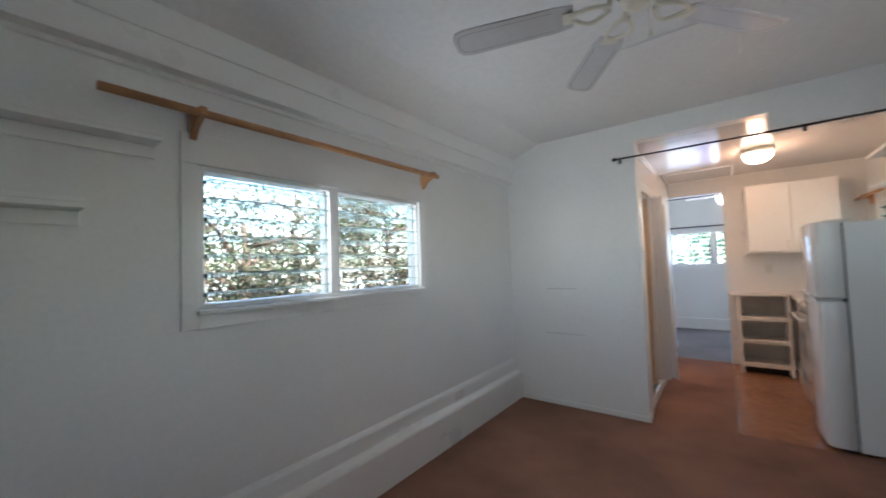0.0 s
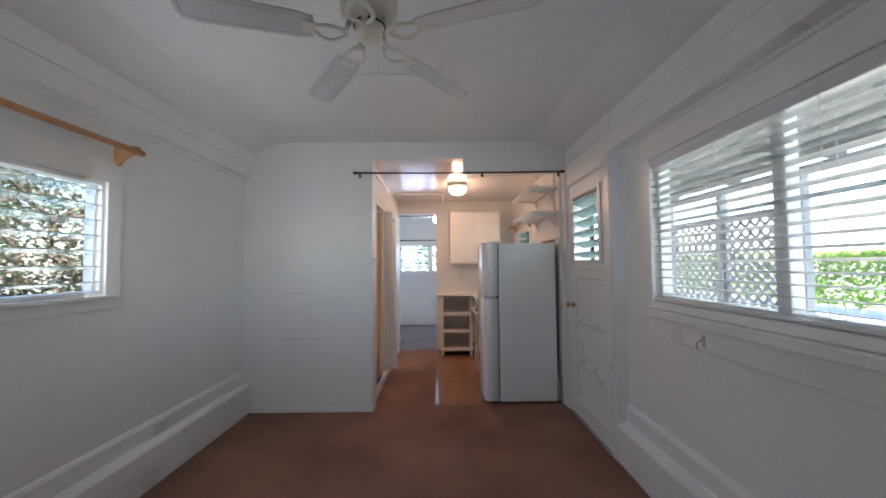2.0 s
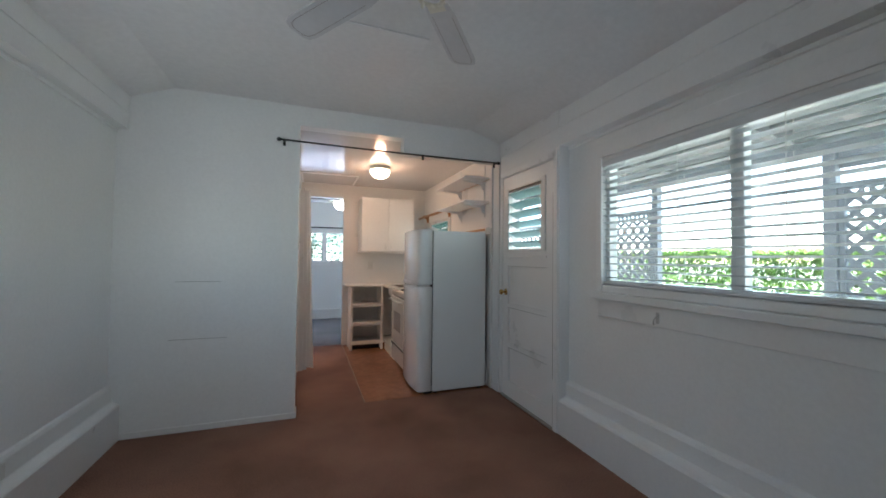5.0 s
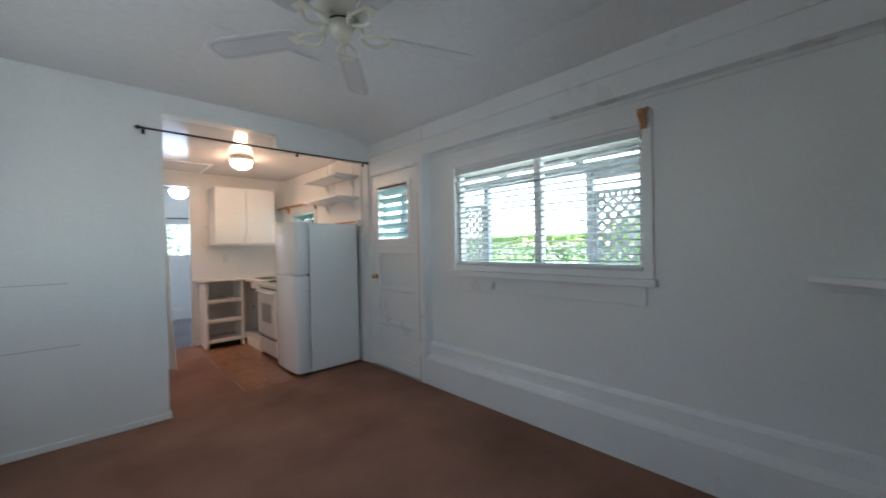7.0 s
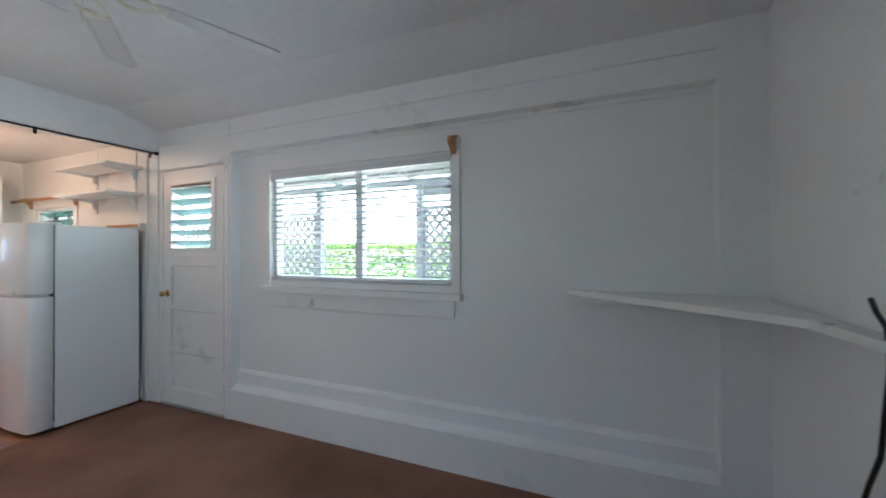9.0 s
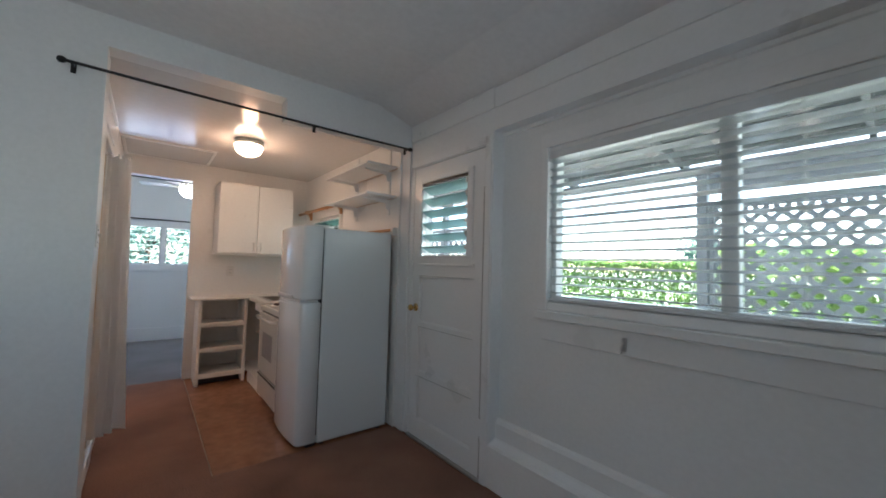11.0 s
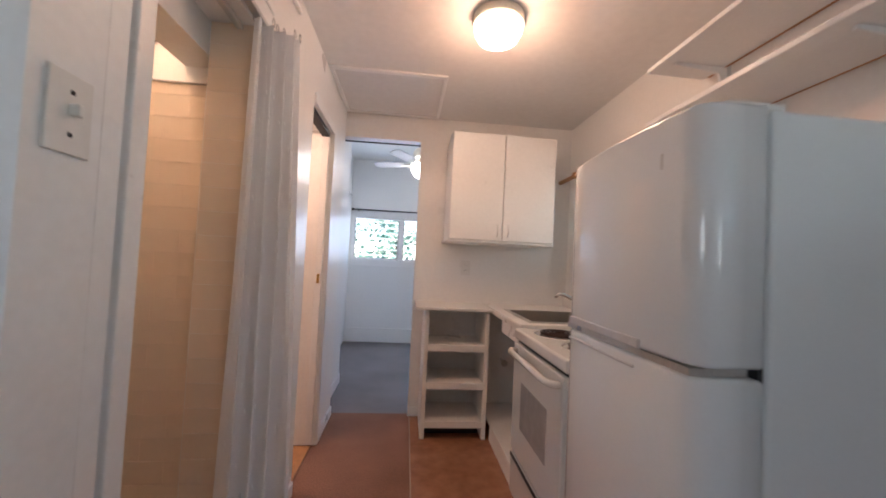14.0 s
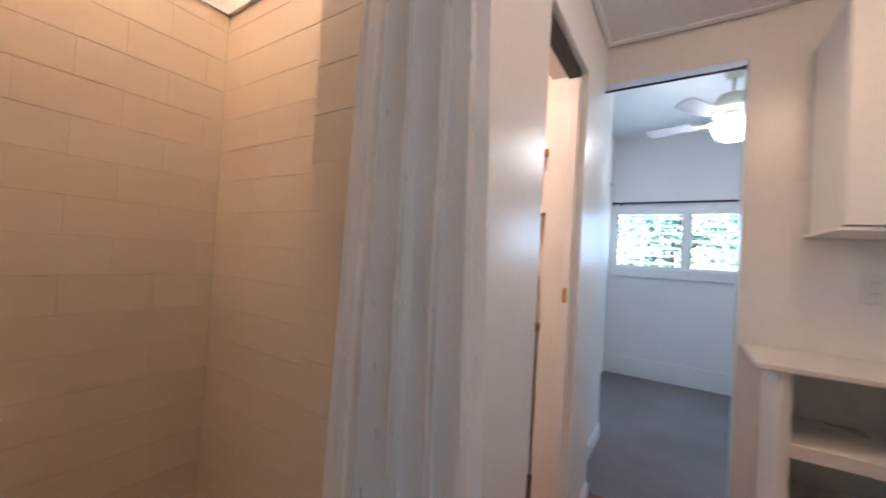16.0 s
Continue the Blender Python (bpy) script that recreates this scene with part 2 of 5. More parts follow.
# building helpers
def box(bm, x0, x1, y0, y1, z0, z1, bevel=0.0, segs=2):
    """A box in bm, with its edges rounded."""
    b = bmesh.new() if bevel else bm
    v = [b.verts.new((x, y, z)) for x in (x0, x1) for y in (y0, y1) for z in (z0, z1)]
    for q in ((0, 1, 3, 2), (4, 6, 7, 5), (0, 4, 5, 1), (2, 3, 7, 6), (0, 2, 6, 4), (1, 5, 7, 3)):
        b.faces.new([v[i] for i in q])
    if bevel:
        bmesh.ops.bevel(b, geom=b.edges[:], offset=bevel, segments=segs, affect="EDGES", profile=0.5)
        join(bm, b)
    return bm


def join(bm, other, m=None):
    """Adds other's geometry to bm and frees it."""
    if m is not None:
        bmesh.ops.transform(other, matrix=m, verts=other.verts[:])
    me = bpy.data.meshes.new("tmp")
    other.to_mesh(me)
    bm.from_mesh(me)
    bpy.data.meshes.remove(me)
    other.free()
    return bm


def boxes(*dims, bevel=0.0, segs=2):
    bm = bmesh.new()
    for d in dims:
        box(bm, *d, bevel=bevel, segs=segs)
    return bm


def tube(bm, a, b, r0, r1=None, n=14, caps=True):
    """A round bar from a to b."""
    a, b = Vector(a), Vector(b)
    d = b - a
    m = Matrix.Translation((a + b) / 2) @ d.to_track_quat("Z", "Y").to_matrix().to_4x4()
    bmesh.ops.create_cone(bm, cap_ends=caps, segments=n, radius1=r0, radius2=r0 if r1 is None else r1, depth=d.length, matrix=m)
    return bm


def pipe(points, r, n=10):
    """A round bar along points, as a bmesh."""
    bm = bmesh.new()
    pts = [Vector(p) for p in points]
    rings = []
    up = Vector((0.13, 0.31, 0.94))
    for i, p in enumerate(pts):
        d = (pts[min(i + 1, len(pts) - 1)] - pts[max(i - 1, 0)]).normalized()
        s = d.cross(up).normalized()
        t = s.cross(d)
        rings.append([bm.verts.new(p + (s * math.cos(k * math.tau / n) + t * math.sin(k * math.tau / n)) * r) for k in range(n)])
    for a, b in zip(rings, rings[1:]):
        for k in range(n):
            bm.faces.new((a[k], a[(k + 1) % n], b[(k + 1) % n], b[k]))
    bm.faces.new(rings[0][::-1])
    bm.faces.new(rings[-1])
    return bm


def lathe(profile, n=28):
    """A turned body about z, from (radius, height) pairs."""
    bm = bmesh.new()
    rings = [[bm.verts.new((r * math.cos(k * math.tau / n), r * math.sin(k * math.tau / n), z)) for k in range(n)] for r, z in profile]
    for a, b in zip(rings, rings[1:]):
        for k in range(n):
            bm.faces.new((a[k], a[(k + 1) % n], b[(k + 1) % n], b[k]))
    bm.faces.new(rings[0][::-1])
    bm.faces.new(rings[-1])
    bmesh.ops.recalc_face_normals(bm, faces=bm.faces[:])
    return bm


def extrude_y(profile, y0, y1):
    """A closed (x, z) outline drawn out along y."""
    bm = bmesh.new()
    a = [bm.verts.new((x, y0, z)) for x, z in profile]
    b = [bm.verts.new((x, y1, z)) for x, z in profile]
    n = len(profile)
    for i in range(n):
        bm.faces.new((a[i], a[(i + 1) % n], b[(i + 1) % n], b[i]))
    bm.faces.new(a[::-1])
    bm.faces.new(b)
    bmesh.ops.recalc_face_normals(bm, faces=bm.faces[:])
    return bm


def holed(axis, p0, p1, u0, u1, z0, z1, holes=()):
    """A wall slab from p0 to p1 across, u0 to u1 along and z0 to z1 up, with openings (u0, u1, z0, z1) through it."""
    us = sorted({u0, u1, *[h[i] for h in holes for i in (0, 1) if u0 < h[i] < u1]})
    zs = sorted({z0, z1, *[h[i] for h in holes for i in (2, 3) if z0 < h[i] < z1]})
    bm = bmesh.new()
    verts = {}

    def vert(p, u, z):
        key = (p, u, z)
        if key not in verts:
            verts[key] = bm.verts.new((p, u, z) if axis == "x" else (u, p, z))
        return verts[key]

    def solid(i, j):
        if not (0 <= i < len(us) - 1 and 0 <= j < len(zs) - 1):
            return False
        u, z = (us[i] + us[i + 1]) / 2, (zs[j] + zs[j + 1]) / 2
        return not any(h[0] < u < h[1] and h[2] < z < h[3] for h in holes)

    for i in range(len(us) - 1):
        for j in range(len(zs) - 1):
            if not solid(i, j):
                continue
            a, b, c, d = us[i], us[i + 1], zs[j], zs[j + 1]
            for p in (p0, p1):
                bm.faces.new([vert(p, a, c), vert(p, b, c), vert(p, b, d), vert(p, a, d)])
            for ok, e in ((solid(i - 1, j), ((a, c), (a, d))), (solid(i + 1, j), ((b, c), (b, d))), (solid(i, j - 1), ((a, c), (b, c))), (solid(i, j + 1), ((a, d), (b, d)))):
                if not ok:
                    bm.faces.new([vert(p0, *e[0]), vert(p0, *e[1]), vert(p1, *e[1]), vert(p1, *e[0])])
    bmesh.ops.recalc_face_normals(bm, faces=bm.faces[:])
    return bm


def mesh_object(name, bm, mat, smooth=False):
    me = bpy.data.meshes.new(name)
    bm.to_mesh(me)
    bm.free()
    for p in me.polygons:
        p.use_smooth = smooth
    me.materials.append(M[mat])
    return new(name, me)


def structure(name, bm, mat, label="", category="", smooth=False):
    return tagged(mesh_object(name, bm, mat, smooth), label, category, kind="structure")


def thing(name, at, label, category, group="", kind=""):
    """An Empty at the base of a thing, to carry its parts."""
    ob = new(name)
    ob.empty_display_size = 0.05
    ob.location = at
    return tagged(ob, label, category, group, kind)


def part(name, bm, mat, parent, label="", smooth=False):
    """A mesh, built in world coordinates, as one part under parent."""
    root = parent
    at = Vector((0, 0, 0))
    while root is not None:
        at += root.location
        root = root.parent
    bmesh.ops.translate(bm, vec=-at, verts=bm.verts[:])
    ob = mesh_object(name, bm, mat, smooth)
    ob.parent = parent
    return tagged(ob, label)


def solid_thing(name, bm, mat, label, category, group="", smooth=False):
    return tagged(mesh_object(name, bm, mat, smooth), label, category, group)


def turned(profile, at, n=28):
    bm = lathe(profile, n)
    bmesh.ops.translate(bm, vec=at, verts=bm.verts[:])
    return bm


# ---- large structure ----
XW, XB, XE, XF = -1.16, -1.09, 1.94, 1.85
YB, YP, YQ = 0.0, 4.30, 4.42
HOLE_W = (1.47, 2.88, 1.185, 1.80)
HOLE_E = (1.545, 3.06, 1.11, 1.93)
DOOR = (3.47, 4.25, 0.015, 2.04)
KWIN = (5.60, 6.38, 1.15, 1.80)
# the bedroom window's eastern bays are unseen, added to let in more daylight
FARWIN = (-0.27, 2.60, 1.18, 1.79)

structure("floor_living", boxes((-1.3, 2.06, -0.1, 4.44, -0.1, 0.0)), "carpet", "worn brown carpet in the living room", "carpet")
structure("floor_kitchen_carpet", boxes((-0.16, 0.60, 4.44, 6.74, -0.1, 0.0)), "carpet", "brown carpet runner along the kitchen", "carpet")
structure("floor_kitchen", boxes((0.60, 2.06, 4.44, 6.80, -0.1, -0.004)), "vinyl", "glossy reddish brown vinyl kitchen floor", "floor")
structure("floor_bedroom", boxes((-0.6, 3.1, 6.80, 9.4, -0.1, 0.0), (-0.16, 0.60, 6.74, 6.80, -0.1, 0.0)), "bedcarpet", "grey carpet in the bedroom", "carpet")
structure("floor_bathroom", boxes((-1.4, -0.16, 5.2, 6.74, -0.1, 0.0)), "vinyl", "brown bathroom floor", "floor")
structure("threshold_strip", boxes((0.5965, 0.6035, 4.44, 6.70, -0.002, 0.003), bevel=0.001), "strip", "thin dull metal strip between carpet and vinyl", "floor strip")

structure("wall_west", holed("x", -1.26, XW, -0.1, 4.36, 0, 2.45, [HOLE_W]), "wall", "white painted board wall with louvred window", "wall")
structure("beam_west", extrude_y([(XW - 0.01, 2.15), (XB, 2.15), (XB, 2.262), (XB - 0.008, 2.266), (XB, 2.27), (XB, 2.41), (XW - 0.01, 2.41)], 0.19, 4.30), "trim", "white painted boxed beam along the wall", "beam")
structure("trim_west", extrude_y([(XW - 0.002, 2.125), (XW + 0.012, 2.13), (XW + 0.012, 2.1495), (XW - 0.002, 2.1495)], 0.19, 4.30), "trim", "thin white moulding under the beam", "trim")
BASE = [(0.0, 0.0), (0.07, 0.0), (0.07, 0.235), (0.062, 0.248), (0.03, 0.262), (0.022, 0.27), (0.022, 0.355), (0.014, 0.372), (0.0, 0.38)]
structure("baseboard_west", extrude_y([(XW + a, z) for a, z in BASE], 0.0, 4.30), "trim", "tall stepped white baseboard", "baseboard")
structure("wall_east", holed("x", XE, 2.04, 0.19, 3.40, 0, 2.45, [HOLE_E]), "wall", "white painted board wall with a blind-covered window", "wall")
structure("wall_east_post", boxes((XF, 2.04, -0.1, 0.19, 0, 2.45)), "wall", "white painted corner post", "wall")
structure("beam_east", extrude_y([(XE + 0.01, 2.12), (XF, 2.12), (XF, 2.256), (XF + 0.008, 2.26), (XF, 2.264), (XF, 2.41), (XE + 0.01, 2.41)], 0.19, 3.40), "trim", "white painted boxed beam along the wall", "beam")
structure("trim_east", extrude_y([(XE + 0.002, 2.095), (XE - 0.012, 2.10), (XE - 0.012, 2.1195), (XE + 0.002, 2.1195)], 0.19, 3.40), "trim", "thin white moulding under the beam", "trim")
structure("baseboard_east", extrude_y([(XE - a * 1.28, z) for a, z in BASE], 0.19, 3.40), "trim", "tall stepped white baseboard", "baseboard")
structure("wall_door_side", holed("x", XF, 2.04, 3.40, YP, 0, 2.45, [(DOOR[0], DOOR[1], -1, DOOR[3])]), "wall", "white painted wall round the porch door", "wall")
structure("trim_door_head", boxes((XF - 0.010, XF, 3.44, 4.285, 2.047, 2.10), (XF - 0.010, XF, 3.415, 3.463, 0.0, 2.10), bevel=0.003), "trim", "narrow white door casing", "trim")
structure("trim_door_band", extrude_y([(XF, 2.256), (XF - 0.008, 2.26), (XF - 0.008, 2.39), (XF, 2.39)], 3.40, YP), "trim", "white painted band above the door", "trim")
structure("wall_south", boxes((-1.3, 2.06, -0.12, YB, 0, 2.6)), "wall", "plain white painted wall behind", "wall")
structure("wall_south_board", boxes((0.98, 1.24, YB, 0.035, 0, 2.42), bevel=0.01), "trim", "white vertical board on the wall", "board")
structure("wall_partition", holed("y", YP, YQ, -1.26, 2.04, 0, 2.6, [(0.03, 0.885, -1, 2.33), (0.884, 1.835, -1, 2.205)]), "wall", "white partition with a wide opening to the kitchen", "wall")
structure("baseboard_partition", boxes((-1.088, 0.036, YP - 0.012, YP, 0, 0.045), (0.03, 0.042, YP - 0.012, YQ, 0, 0.045), bevel=0.003), "trim", "low white base strip on the partition", "baseboard")
structure("ceiling_living", extrude_y([(-1.26, 2.395), (XB, 2.385), (-0.82, 2.49), (1.53, 2.485), (XF, 2.385), (2.04, 2.38), (2.04, 2.62), (-1.26, 2.62)], -0.1, YP), "ceil", "pale painted ceiling with sloping edges", "ceiling")

structure("ceiling_kitchen", boxes((-0.14, 2.04, YQ, 6.70, 2.33, 2.45)), "kceil", "glossy white painted kitchen ceiling", "ceiling")
structure("wall_kitchen_east", holed("x", 1.82, 2.04, YQ, 6.80, 0, 2.45, [KWIN]), "kwall", "white painted kitchen wall with louvred window", "wall")
structure("wall_kitchen_north", holed("y", 6.70, 6.80, -0.16, 1.82, 0, 2.45, [(-0.05, 0.585, -1, 2.135)]), "kwall", "white kitchen wall with doorway to the bedroom", "wall")
SHOWER, BATH = (4.52, 5.02, 0.10, 1.93), (5.75, 6.24, -1, 1.99)
structure("wall_kitchen_west", holed("x", -0.14, 0.0, YQ, 6.70, 0, 2.45, [SHOWER, BATH]), "kwall", "white painted wall with shower and bathroom openings", "wall")
structure("trim_shower", boxes((0.0, 0.030, 4.480, 4.526, 0, 2.03), (0.0, 0.022, 4.526, 5.09, 1.955, 2.03), (0.0, 0.030, 4.526, 5.09, 2.012, 2.03), bevel=0.004), "trim", "white casing round the shower opening", "trim")
structure("trim_shower_track", boxes((0.004, 0.03, 4.52, 5.12, 1.935, 1.95), (-0.06, -0.04, 4.522, 5.018, 1.912, 1.928), bevel=0.003), "metal", "thin metal rail in the shower opening", "rail")
structure("trim_bath", boxes((0.0, 0.014, 5.75, 6.24, 1.992, 2.05), (0.0, 0.014, 6.242, 6.345, 0, 2.05), bevel=0.003), "trim", "white casing round the bathroom opening", "trim")
structure("trim_kitchen_rail", boxes((0.0, 0.022, 4.482, 5.42, 2.235, 2.262), bevel=0.005), "trim", "white moulding along the top of the wall", "trim")
structure("baseboard_kitchen", boxes((0.0, 0.012, 5.13, 5.74, 0, 0.07), (0.0, 0.012, 6.347, 6.698, 0, 0.07), (0.585, 0.66, 6.688, 6.70, 0, 0.07), bevel=0.003), "trim", "low white kitchen baseboard", "baseboard")

structure("wall_shower", boxes((-0.76, -0.628, 4.36, 5.24, 0, 2.45), (-0.628, -0.14, 5.118, 5.24, 0, 2.45), (-0.628, -0.14, 4.42, 4.46, 0, 2.45)), "grout", "shower stall walls behind the tiles", "wall")
structure("wall_shower_top", boxes((-0.628, -0.62, 4.46, 5.118, 1.765, 2.28), (-0.62, -0.14, 5.108, 5.118, 1.765, 2.28)), "kwall", "painted strip above the shower tiles", "wall")
structure("wall_shower_soffit", boxes((-0.26, -0.14, 4.462, 5.12, 1.82, 2.279)), "kwall", "painted soffit inside the shower opening", "soffit")
structure("wall_partition_end", boxes((0.0, 0.030, 4.4205, 4.464, 0, 2.325), bevel=0.002), "wall", "white painted return of the partition", "wall")
structure("trim_partition_gap", boxes((0.001, 0.014, 4.464, 4.480, 0, 2.32)), "greygap", "grey gap beside the casing", "gap")
structure("ceiling_shower", boxes((-0.74, -0.14, 4.42, 5.24, 2.28, 2.4)), "kwall", "painted shower ceiling", "ceiling")
structure("floor_shower", boxes((-0.74, -0.14, 4.42, 5.24, -0.05, 0.04)), "tile", "cream shower floor", "floor")
structure("trim_shower_curb", boxes((-0.14, 0.02, 4.50, 5.06, 0.0, 0.10), bevel=0.012), "trim", "white shower curb", "curb")

structure("wall_bath", boxes((-1.45, -1.35, 5.2, 6.8, 0, 2.4), (-1.35, -0.14, 6.70, 6.80, 0, 2.4), (-1.35, -0.76, 5.2, 5.26, 0, 2.4)), "kwall", "white bathroom walls", "wall")
structure("ceiling_bath", boxes((-1.45, -0.14, 5.2, 6.8, 2.3, 2.4)), "kwall", "white bathroom ceiling", "ceiling")
structure("door_bath", boxes((-0.055, -0.015, 6.214, 6.2395, 0.02, 1.975), bevel=0.003), "trim", "edge of a white pocket door", "door")
structure("trim_bath_track", boxes((-0.06, -0.01, 5.755, 6.21, 1.965, 1.988)), "dark", "dark pocket door track", "track")

structure("wall_bedroom_west", boxes((-0.17, -0.07, 6.80, 7.45, 0, 2.7), (-0.41, -0.31, 7.45, 9.3, 0, 2.7), (-0.31, -0.17, 7.40, 7.45, 0, 2.7)), "wall", "white bedroom wall", "wall")
structure("wall_bedroom_north", holed("y", 9.22, 9.32, -0.41, 3.1, 0, 2.7, [FARWIN]), "wall", "white bedroom wall with louvred window", "wall")
structure("wall_bedroom_east", boxes((3.0, 3.1, 6.7, 9.32, 0, 2.7)), "wall", "white bedroom wall", "wall")
structure("wall_bedroom_south", boxes((2.04, 3.1, 6.70, 6.80, 0, 2.7), (-0.16, 2.04, 6.70, 6.80, 2.45, 2.7)), "wall", "white bedroom wall", "wall")
structure("ceiling_bedroom", boxes((-0.41, 3.1, 6.80, 9.32, 2.62, 2.75)), "wall", "white bedroom ceiling", "ceiling")
structure("baseboard_bedroom", boxes((-0.31, 3.0, 9.19, 9.22, 0, 0.20), (-0.07, -0.058, 6.80, 7.45, 0, 0.09), bevel=0.004), "trim", "white bedroom baseboard", "baseboard")

# outdoors
structure("ground", boxes((-400, 400, -400, 400, -0.6, -0.35)), "soil", "pale sunlit ground", "ground")
structure("ground_garden", boxes((-12, -1.3, -14, 20, -0.352, -0.34)), "soil", "soil under the trees, lightened to bounce light indoors", "ground")
structure("porch_floor", boxes((2.04, 5.0, -3, 10, -0.345, -0.06)), "concrete", "pale concrete porch", "porch")
structure("porch_wall_house", boxes((2.04, 2.06, 9.32, 10, -0.3, 2.7)), "wall", "white outer wall", "wall")


# ---- windows ----
def louvre_window(name, label, axis, plane, out, u0, u1, z0, z1, n, tilt, glass_mat, mullions=(), width=0.10, clips=True):
    """A jalousie in the opening u0..u1 by z0..z1; plane is the inner wall face, out the way to the outside."""
    at = (plane, (u0 + u1) / 2, z0) if axis == "x" else ((u0 + u1) / 2, plane, z0)
    w = tagged(thing(name, at, label, "window"), kind="structure")

    def bx(p0, p1, a, b, c, d, bevel=0.003):
        p0, p1 = plane + out * p0, plane + out * p1
        p0, p1 = min(p0, p1), max(p0, p1)
        return boxes((p0, p1, a, b, c, d) if axis == "x" else (a, b, p0, p1, c, d), bevel=bevel)

    f = 0.022
    part("window_frame", join(join(bx(0.005, 0.095, u0 + 0.001, u0 + f, z0 + f, z1 - f), bx(0.005, 0.095, u1 - f, u1 - 0.001, z0 + f, z1 - f)),
                              join(bx(0.005, 0.095, u0 + 0.001, u1 - 0.001, z0 + 0.001, z0 + f), bx(0.005, 0.095, u0 + 0.001, u1 - 0.001, z1 - f, z1 - 0.001))), "trim", w)
    edges = [u0 + f, *[e for m in mullions for e in (m - 0.03, m + 0.03)], u1 - f]
    for m in mullions:
        part("mullion", bx(0.0, 0.095, m - 0.03, m + 0.03, z0 + f, z1 - f), "trim", w)
    step = (z1 - z0 - 2 * f) / n
    for a, b in zip(edges[::2], edges[1::2]):
        for s in (a, b):
            lo, hi = (s, s + 0.014) if s == a else (s - 0.014, s)
            part("clip_rail", bx(0.03, 0.06, lo, hi, z0 + f, z1 - f, 0.002), "metal", w)
        for k in range(n):
            zc = z0 + f + (k + 0.5) * step
            dx, dz = width / 2 * math.cos(tilt), width / 2 * math.sin(tilt)
            nx, nz = -math.sin(tilt) * 0.0025, math.cos(tilt) * 0.0025
            for kind in ("louvre", "louvre_edge"):
                bm = bmesh.new()
                r = ((-1, 1) if kind == "louvre" else (-1.06, -1.0))
                quad = []
                for s in r:
                    for q in (-1, 1):
                        # s=-1 is the inner edge, which stands higher than the outer one
                        quad.append((0.045 + s * dx + q * nx, zc - s * dz + q * nz))
                pts = [quad[0], quad[1], quad[3], quad[2]]
                vs = []
                for u in (a + 0.012, b - 0.012):
                    vs.append([bm.verts.new((plane + out * p, u, z) if axis == "x" else (u, plane + out * p, z)) for p, z in pts])
                for i in range(4):
                    bm.faces.new((vs[0][i], vs[0][(i + 1) % 4], vs[1][(i + 1) % 4], vs[1][i]))
                bm.faces.new(vs[0][::-1])
                bm.faces.new(vs[1])
                bmesh.ops.recalc_face_normals(bm, faces=bm.faces[:])
                ob = part(kind, bm, glass_mat if kind == "louvre" else "edge", w)
                if kind == "louvre":
                    ob.visible_shadow = False
            if clips:
                for s in (a + 0.014, b - 0.014):
                    part("clip", bx(0.02, 0.075, s - 0.006, s + 0.006, zc - 0.012, zc + 0.006, 0.002), "metal" if s > a + 0.1 else "dark", w)
    return w


louvre_window("window_1", "white louvred window with seven clear glass slats a side", "x", XW, -1, *HOLE_W, 7, radians(10), "louvre", (2.155,))
structure("trim_window_west", boxes((XW, XW + 0.009, 1.405, HOLE_W[0], 1.105, 1.80), (XW, XW + 0.009, HOLE_W[1], 2.975, 1.105, 1.80), (XW, XW + 0.009, 1.405, 2.975, 1.80, 1.93), (XW, XW + 0.009, HOLE_W[0], HOLE_W[1], 1.105, 1.165),
                                        (XW, XW + 0.035, HOLE_W[0] - 0.01, HOLE_W[1] + 0.01, 1.166, 1.184), bevel=0.003), "trim", "flat white casing round the louvred window", "trim")
louvre_window("window_3", "white louvred kitchen window with teal glass slats", "x", 1.82, 1, *KWIN, 7, radians(23), "teal", ())
for a, b, mat in ((6.30, 6.355, "dark"), (6.015, 6.07, "greygap")):
    part("screen_stile", boxes((1.945, 1.965, a, b, KWIN[2] + 0.002, KWIN[3] - 0.002), bevel=0.003), mat, bpy.data.objects["window_3"])
structure("trim_window_kitchen", boxes((1.80, 1.82, KWIN[0] - 0.06, KWIN[0], 1.08, 1.87), (1.80, 1.82, KWIN[1], KWIN[1] + 0.06, 1.08, 1.87), (1.80, 1.82, KWIN[0], KWIN[1], 1.80, 1.87), (1.80, 1.82, KWIN[0], KWIN[1], 1.08, 1.15), (1.785, 1.82, KWIN[0] - 0.08, KWIN[1] + 0.08, 1.04, 1.08), bevel=0.003), "trim", "white casing and sill round the kitchen window", "trim")
louvre_window("window_4", "white louvred bedroom window", "y", 9.22, 1, *FARWIN, 7, radians(12), "louvre", (0.42, 1.14, 1.86))
structure("trim_window_bedroom", boxes((FARWIN[0] - 0.07, FARWIN[0], 9.20, 9.22, 1.08, 1.86), (FARWIN[1], FARWIN[1] + 0.07, 9.20, 9.22, 1.08, 1.86), (FARWIN[0], FARWIN[1], 9.20, 9.22, 1.78, 1.86), (FARWIN[0], FARWIN[1], 9.19, 9.22, 1.08, 1.18), bevel=0.003), "trim", "white casing round the bedroom window", "trim")

